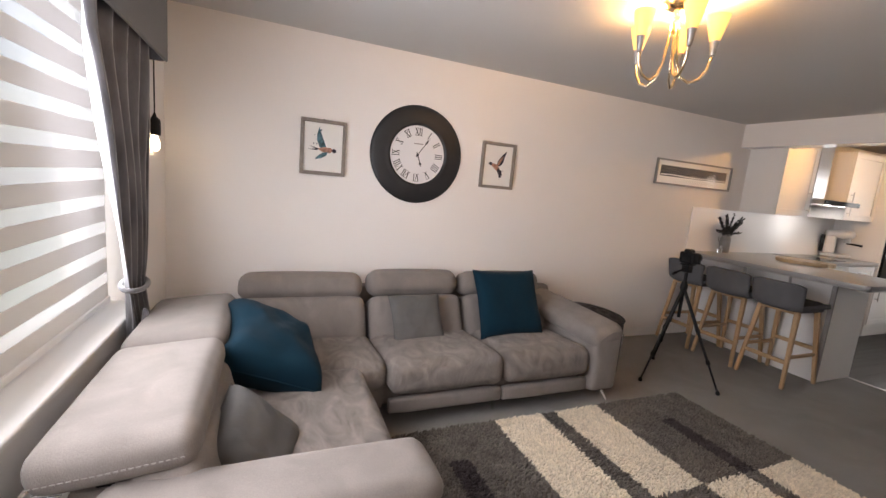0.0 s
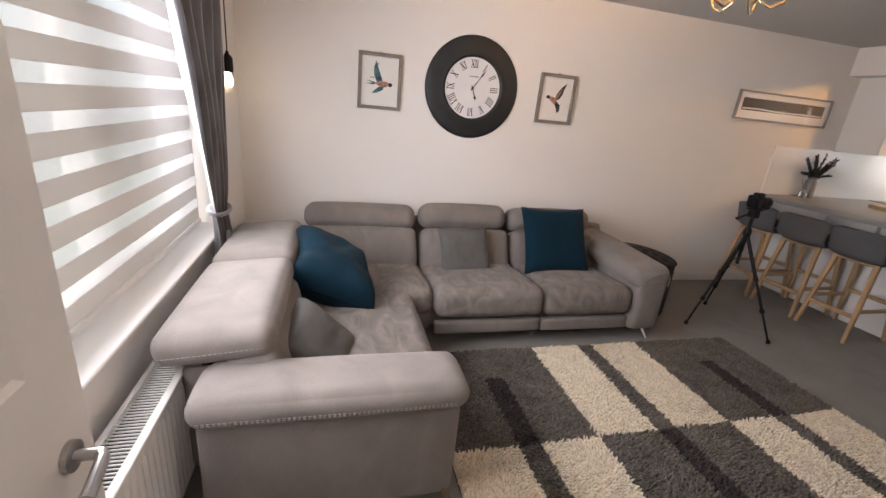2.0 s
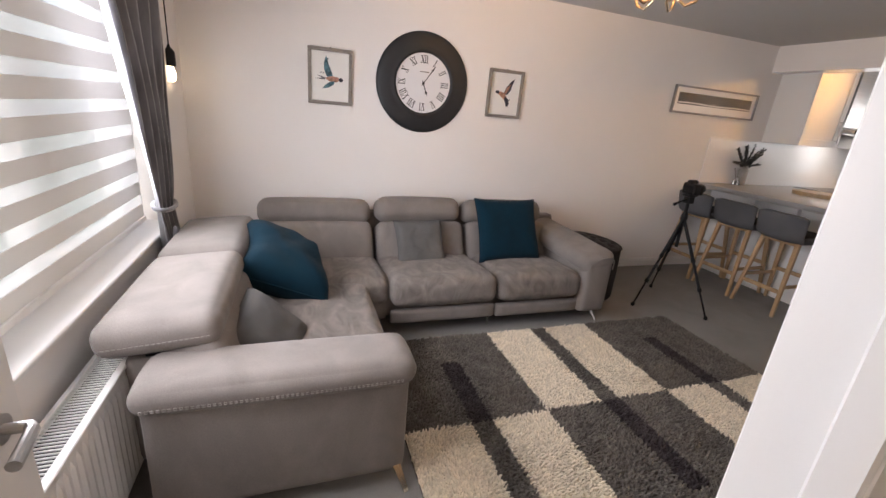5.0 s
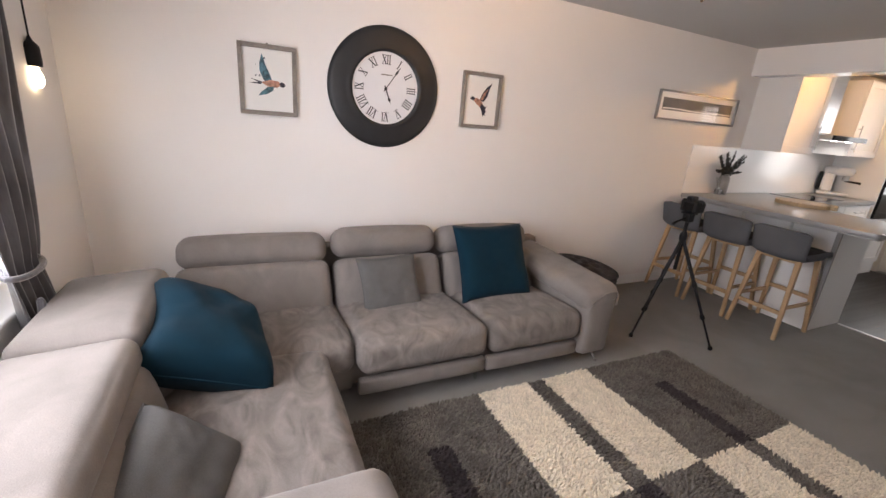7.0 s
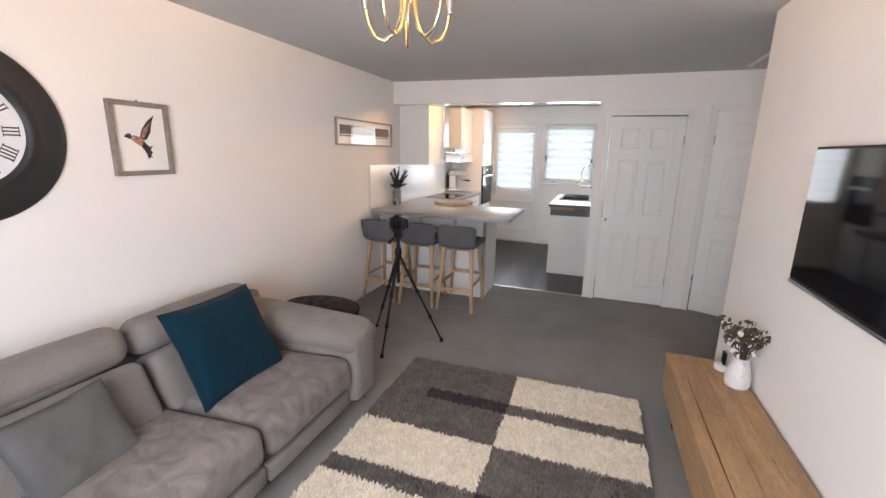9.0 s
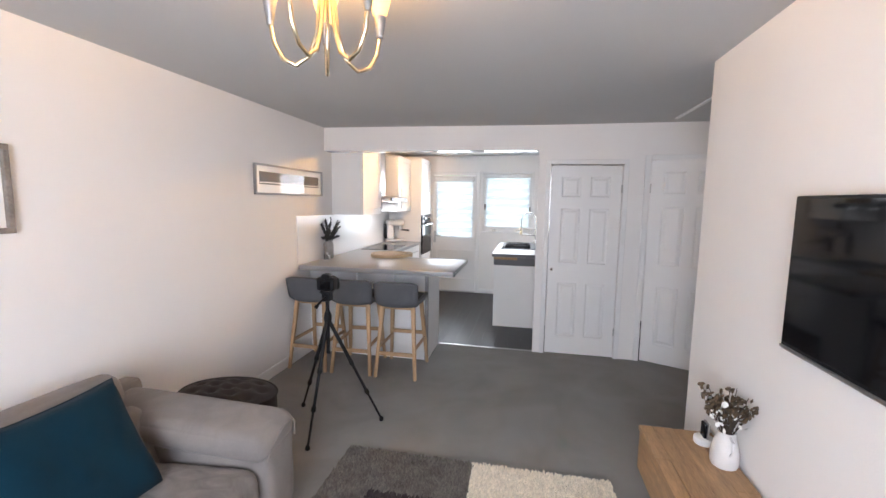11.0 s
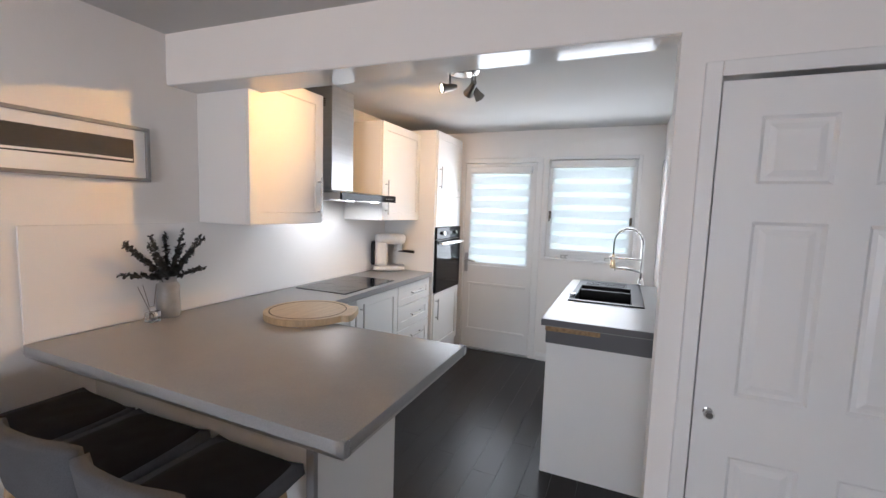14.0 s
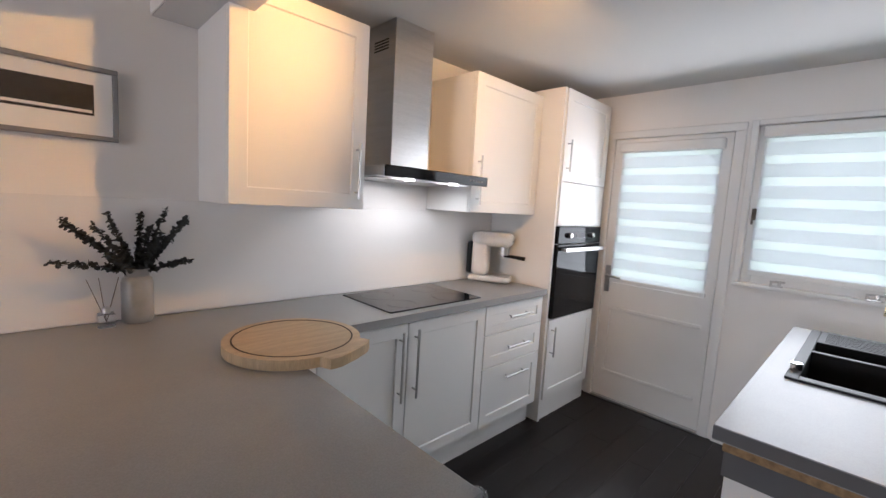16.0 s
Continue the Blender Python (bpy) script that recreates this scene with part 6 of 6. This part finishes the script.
bm = tube(bmesh.new(), [(TXX, TYY, WT1 + 0.215), (TXX, TYY + 0.12, WT1 + 0.218), (TXX, TYY + 0.215, WT1 + 0.215)], 0.006, 10)
lathe(bm, ((0.024, -0.010), (0.028, -0.010), (0.028, 0.010), (0.024, 0.010), (0.024, -0.010)), pose(TXX, TYY + 0.215, WT1 + 0.215), 18)
part("holder_arm", bm, M_CHROME, tap, "arm holding the spray head")
part("spout", tube(bmesh.new(), [(TXX, TYY, WT1 + 0.115), (TXX - 0.01, TYY + 0.10, WT1 + 0.135), (TXX - 0.01, TYY + 0.19, WT1 + 0.135), (TXX - 0.01, TYY + 0.20, WT1 + 0.115)], 0.009, 12), M_CHROME, tap, "second swivel spout", 60)
part("lever", tube(bmesh.new(), [(TXX, TYY, WT1 + 0.06), (TXX - 0.04, TYY, WT1 + 0.065), (TXX - 0.055, TYY, WT1 + 0.12)], 0.007, 10), M_CHROME, tap, "side lever", 60)

# ---- things on the worktop ----
cb = thing("chopping_board", "round bamboo chopping board with a juice groove", "chopping board", (5.150, 2.580, WT1))
CB, CR = pose(5.140, 2.622, WT1, 0, 0, -66), 0.216
out = [(CR * math.cos(a), CR * math.sin(a)) for a in [0.50 + (2 * math.pi - 1.0) * i / 80 for i in range(81)]]
gw = CR * math.sin(0.50)
out += [(CR + 0.012, -gw), (CR + 0.026, -0.07), (CR + 0.030, 0.0), (CR + 0.026, 0.07), (CR + 0.012, gw)]
bm = bmesh.new()
plate(bm, out, CB @ Matrix.Translation((0, 0, 0.002)), 0.032)
bmesh.ops.bevel(bm, geom=[e for e in bm.edges if e.calc_face_angle(0) > 1.0 and abs(e.verts[0].co.z - e.verts[1].co.z) < 0.001], offset=0.005, segments=3, profile=0.5, affect="EDGES")
part("board", bm, M_BOARD, cb, "", 30)
part("juice_groove", lathe(bmesh.new(), ((CR - 0.030, 0.0), (CR - 0.025, 0.0), (CR - 0.025, 0.0008), (CR - 0.030, 0.0008), (CR - 0.030, 0.0)), CB @ Matrix.Translation((0, 0, 0.0342)), 72), M_STEM, cb, "dark routed groove")
for k in range(3):
    part("foot", rod(bmesh.new(), CB @ Vector((0.15 * math.cos(k * 2.1), 0.15 * math.sin(k * 2.1), 0.0)), CB @ Vector((0.15 * math.cos(k * 2.1), 0.15 * math.sin(k * 2.1), 0.003)), 0.01, n=10), M_RUBBER, cb)
ev = thing("eucalyptus_vase", "grey ceramic bottle vase with dark dried eucalyptus stems", "vase", (4.795, 3.155, WT1))
V = pose(4.795, 3.190, WT1)
part("vase_body", lathe(bmesh.new(), ((0.0, 0.0), (0.044, 0.0), (0.049, 0.006), (0.050, 0.02), (0.050, 0.150), (0.046, 0.164), (0.038, 0.172), (0.038, 0.196), (0.041, 0.200), (0.035, 0.200), (0.033, 0.18), (0.040, 0.10), (0.0, 0.02)), V, 32), M_CERAMIC, ev, "", 40)
rnd = random.Random(21)


def sprig(dx, dz, dy, ln, name="eucalyptus_stem"):
    """A curved stem with pairs of small round leaves."""
    d = Vector((dx, dy, dz)).normalized()
    p0, pts = V @ Vector((0.01 * dx, 0.01 * dy, 0.185)), []
    for i in range(9):
        t = i / 8
        pts.append(p0 + Vector((d.x * ln * t ** 1.25, d.y * ln * t ** 1.25, ln * (0.32 * t + (d.z - 0.32) * t ** 1.4))))
    bm = tube(bmesh.new(), pts, lambda t: 0.0022 - 0.0012 * t, 5)
    s = part(name, bm, M_STEM, ev)
    lv = bmesh.new()
    for i in range(60):
        t = 0.16 + 0.84 * i / 59
        k = min(7, int(t * 8))
        p = pts[k].lerp(pts[k + 1], t * 8 - k)
        for sg in (-1, 1):
            r = rnd.uniform(0.0085, 0.0135) * (1.1 - 0.35 * t)
            ax = Vector((rnd.uniform(-1, 1), rnd.uniform(-1, 1), rnd.uniform(-1, 1))).normalized()
            mm = Matrix.Translation(p + ax * r * 0.9) @ ax.to_track_quat("X", "Z").to_matrix().to_4x4()
            bmesh.ops.create_circle(lv, cap_ends=True, segments=7, radius=r, matrix=mm @ pose(0, 0, 0, rnd.uniform(-40, 40)) @ Matrix.Diagonal((1, 0.75, 1, 1)))
    part("leaves", lv, M_LEAF, s, "small round dark leaves")


for dx, dz, dy, ln in ((-1.0, 0.95, -0.15, 0.245), (-1.0, 0.22, -0.2, 0.21), (1.0, 0.24, -0.2, 0.15), (-0.7, 1.0, -0.4, 0.2), (0.75, 1.0, -0.3, 0.22), (-0.85, 0.75, -0.1, 0.23), (0.85, 1.15, -0.2, 0.22), (0.5, 1.2, 0.1, 0.22), (0.2, 1.2, -0.5, 0.17), (-0.6, 0.5, -0.6, 0.13), (0.1, 1.0, 0.2, 0.2), (-0.45, 1.1, -0.1, 0.20), (0.35, 0.9, -0.6, 0.17)):
    sprig(dx, dz * 1.06, dy, ln * 1.14)
df = thing("reed_diffuser", "small clear glass scent bottle with reeds", "diffuser", (4.70, 3.16, WT1))
part("bottle", boxes((4.675, 3.135, WT1, 4.725, 3.185, WT1 + 0.050), bevel=0.006, seg=2), M_CLEAR, df, "clear square bottle")
part("cap", rod(bmesh.new(), (4.70, 3.16, WT1 + 0.051), (4.70, 3.16, WT1 + 0.072), 0.012, n=16), M_STEEL, df, "metal collar")
bm = bmesh.new()
for dx, dy in ((-0.05, 0.02), (0.04, 0.03), (-0.015, 0.04)):
    rod(bm, (4.70, 3.16, WT1 + 0.02), (4.70 + dx, 3.16 + dy, WT1 + 0.17), 0.0012, n=5)
part("reeds", bm, M_DRIED, df, "thin reeds")
cm = thing("coffee_machine", "white retro espresso machine with a rounded top", "coffee machine", (6.755, 3.08, WT1))
CMM = pose(6.735, 3.095, WT1, 0, 0, 28) @ Matrix.Diagonal((1, 0.95, 1.06, 1))
part("base", soft(bmesh.new(), (0.150, 0.30, 0.036), CMM @ pose(0, 0, 0.022), 0.016, (0, 0, 0.002), 8), M_WHITECER, cm, "white rounded base", 60)
part("column", soft(bmesh.new(), (0.130, 0.115, 0.22), CMM @ pose(0, 0.075, 0.150), 0.028, (0, 0, 0), 10), M_WHITECER, cm, "", 60)
part("head", soft(bmesh.new(), (0.150, 0.290, 0.085), CMM @ pose(0, -0.005, 0.272), 0.040, (0, 0, 0.004), 12), M_WHITECER, cm, "white rounded head", 60)
part("tank", soft(bmesh.new(), (0.110, 0.04, 0.20), CMM @ pose(0, 0.150, 0.15), 0.012, (0, 0, 0), 6), M_BLACK, cm, "dark water tank", 60)
part("group_head", rod(bmesh.new(), CMM @ Vector((0, -0.085, 0.175)), CMM @ Vector((0, -0.085, 0.235)), 0.032, n=20), M_STEEL, cm, "steel group head")
part("portafilter", tube(bmesh.new(), [CMM @ Vector((0, -0.085, 0.170)), CMM @ Vector((0.01, -0.15, 0.168)), CMM @ Vector((0.02, -0.235, 0.160))], lambda t: 0.008 + 0.006 * t, 10), M_BLACK, cm, "black handled filter holder")
part("drip_tray", boxes((-0.055, -0.14, 0.041, 0.055, 0.0, 0.047), bevel=0.002), M_STEEL, None, "steel drip tray")
dt = bpy.data.objects["drip_tray"]
dt.parent = cm
dt.matrix_basis = Matrix.Translation(-Vector((6.755, 3.08, WT1))) @ CMM
for kx in (-0.03, 0.0, 0.03):
    part("button", rod(bmesh.new(), CMM @ Vector((kx, -0.148, 0.272)), CMM @ Vector((kx, -0.154, 0.272)), 0.010, n=14), M_CHROME, cm, "round chrome button")

# ---- kitchen ceiling spotlights ----
sp = thing("spotlight_cluster", "round chrome ceiling fitting with three spot heads, two lit", "ceiling light", (5.76, 2.06, CEIL))
SPX, SPY = 5.76, 2.06
part("ceiling_plate", lathe(bmesh.new(), ((0.0, -0.036), (0.05, -0.035), (0.085, -0.028), (0.098, -0.014), (0.10, 0.0), (0.0, 0.0)), pose(SPX, SPY, CEIL), 36), M_CHROME, sp, "round chrome ceiling plate", 40)


def spot(px, py, aim, lit):
    p = Vector((px, py, CEIL - 0.032))
    q = p + Vector((0, 0, -0.080))
    a = part("spot_arm", rod(bmesh.new(), p, q, 0.006, n=10), M_NICKEL, sp)
    d = (Vector(aim)).normalized()
    mm = Matrix.Translation(q) @ d.to_track_quat("Z", "Y").to_matrix().to_4x4()
    part("spot_head", lathe(bmesh.new(), ((0.0, -0.045), (0.012, -0.043), (0.018, -0.02), (0.021, 0.02), (0.030, 0.055), (0.028, 0.055), (0.018, 0.015), (0.0, 0.0)), mm, 22), M_NICKEL, a, "tapered metal spot head", 40)
    part("spot_bulb", lathe(bmesh.new(), ((0.0, 0.050), (0.022, 0.046), (0.023, 0.040), (0.0, 0.035)), mm, 18), M_BULB if lit else M_WHITECER, a, "lit bulb" if lit else "unlit bulb")
    return q + d * 0.06


spot(5.70, 2.115, (-0.72, 0.68, -0.22), True)
spot(5.80, 2.000, (0.55, -0.30, -0.50), False)
spot(5.735, 1.995, (0.62, 0.58, -0.40), True)

# ---- bar stools ----
stool = thing("bar_stool", "bar stool with a grey felt bucket seat on tapered beech legs", "bar stool", (0, 0, 0), "stools at the breakfast bar")


def shell(t0, t1, off):
    """The bucket: x is forward, the back curls up at -x."""
    def fn(u, v):
        y = -1 + 2 * u
        s = v
        if s < 0.5:
            k = s / 0.5
            x, z = 0.19 - 0.36 * k, 0.645 + 0.012 * (1 - k) ** 2 - 0.012 * k
        else:
            k = (s - 0.5) / 0.5
            ang = min(1, k / 0.30) * 1.25
            x = -0.17 - 0.055 * math.sin(ang) / 0.95 - 0.03 * max(0, k - 0.3)
            z = 0.633 + 0.055 * (1 - math.cos(ang)) + 0.230 * max(0, k - 0.24)
        w = 0.192 - 0.012 * abs(s - 0.4) if s < 0.5 else 0.176 + 0.030 * (s - 0.5)
        curl = 0.045 * abs(y) ** 3
        if s < 0.5:
            z += curl * (0.3 + s)
        else:
            x += curl * 1.1
            z += curl * 0.3 * (1 - (s - 0.5) / 0.5) 
            z -= 0.022 * abs(y) ** 6 * (s - 0.5) / 0.5
        if off:
            z -= off * (1 if s < 0.5 else 0.3)
            x -= off * (0 if s < 0.5 else 1.0)
        return Vector((x, y * w, z))
    return fn


bm = sheet(bmesh.new(), shell(0, 1, 0), 20, 30)
ss = part("seat", bm, M_STOOL, stool, "grey felt bucket seat", 180)
mod = ss.modifiers.new("thick", "SOLIDIFY")
mod.thickness, mod.offset = 0.034, 0.0
part("seat_pad", soft(bmesh.new(), (0.33, 0.33, 0.03), pose(0.01, 0, 0.628), 0.014, (0, 0, 0), 8), M_STOOL, stool, "", 60)
for sx in (-1, 1):
    for sy in (-1, 1):
        bm = bmesh.new()
        beam(bm, (sx * 0.135, sy * 0.135, 0.625), (sx * 0.220, sy * 0.178, 0.0), 0.034, 0.036, 0.024, 0.026)
        bmesh.ops.bevel(bm, geom=list(bm.edges), offset=0.004, segments=1, profile=0.5, affect="EDGES")
        part("leg", bm, M_LEGWOOD, stool, "tapered beech leg")
for sx, z in ((-1, 0.21), (1, 0.30)):
    f = (0.625 - z) / 0.625
    x, y = sx * (0.135 + 0.085 * f), 0.135 + 0.043 * f
    part("foot_rail", boxes((x - 0.010, -y, z - 0.016, x + 0.010, y, z + 0.016), bevel=0.003), M_LEGWOOD, stool)
for sy in (-1, 1):
    z = 0.255
    f = (0.625 - z) / 0.625
    x, y = 0.135 + 0.085 * f, sy * (0.135 + 0.043 * f)
    part("side_rail", boxes((-x, y - 0.009, z - 0.014, x, y + 0.009, z + 0.014), bevel=0.003), M_LEGWOOD, stool)
for x in (-0.14, 0.14):
    part("seat_rail", boxes((x - 0.015, -0.15, 0.596, x + 0.015, 0.15, 0.614), bevel=0.003), M_LEGWOOD, stool)
part("seat_cushion", pillow(bmesh.new(), 0.385, 0.365, 0.052, pose(0.020, 0, 0.670), 18, 5.0, 0.0, 0.13), M_TUFT, stool, "near-black padded cushion", 60)
copy_thing(stool, pose(4.243, 2.620, 0, 0, 0, 2))
copy_thing(stool, pose(4.240, 3.020, 0, 0, 0, -2))
stool.matrix_basis = pose(4.243, 2.205, 0, 0, 0, 0)

# ---- floor boards of the kitchen ----
fl = tagged(thing("floor_kitchen", "dark brown-black wood-look boards in the kitchen", "floor", (EAST + 0.04, CNORTH, 0)), kind="structure")
rows = 17
for i in range(rows):
    y0 = KSOUTH + i * 0.1415
    y1 = min(y0 + 0.1405, NORTH)
    if y1 - y0 < 0.02:
        continue
    cuts = [EAST + 0.04, EAST + 0.04 + 0.35 + (i * 0.47) % 0.85]
    while cuts[-1] < BACK - 0.05:
        cuts.append(min(cuts[-1] + 1.22, BACK))
    for a, b in zip(cuts, cuts[1:]):
        part("board", boxes((a + 0.0005, y0, -0.006, b - 0.0005, y1, 0.0), bevel=0.0004), M_VINYL, fl)
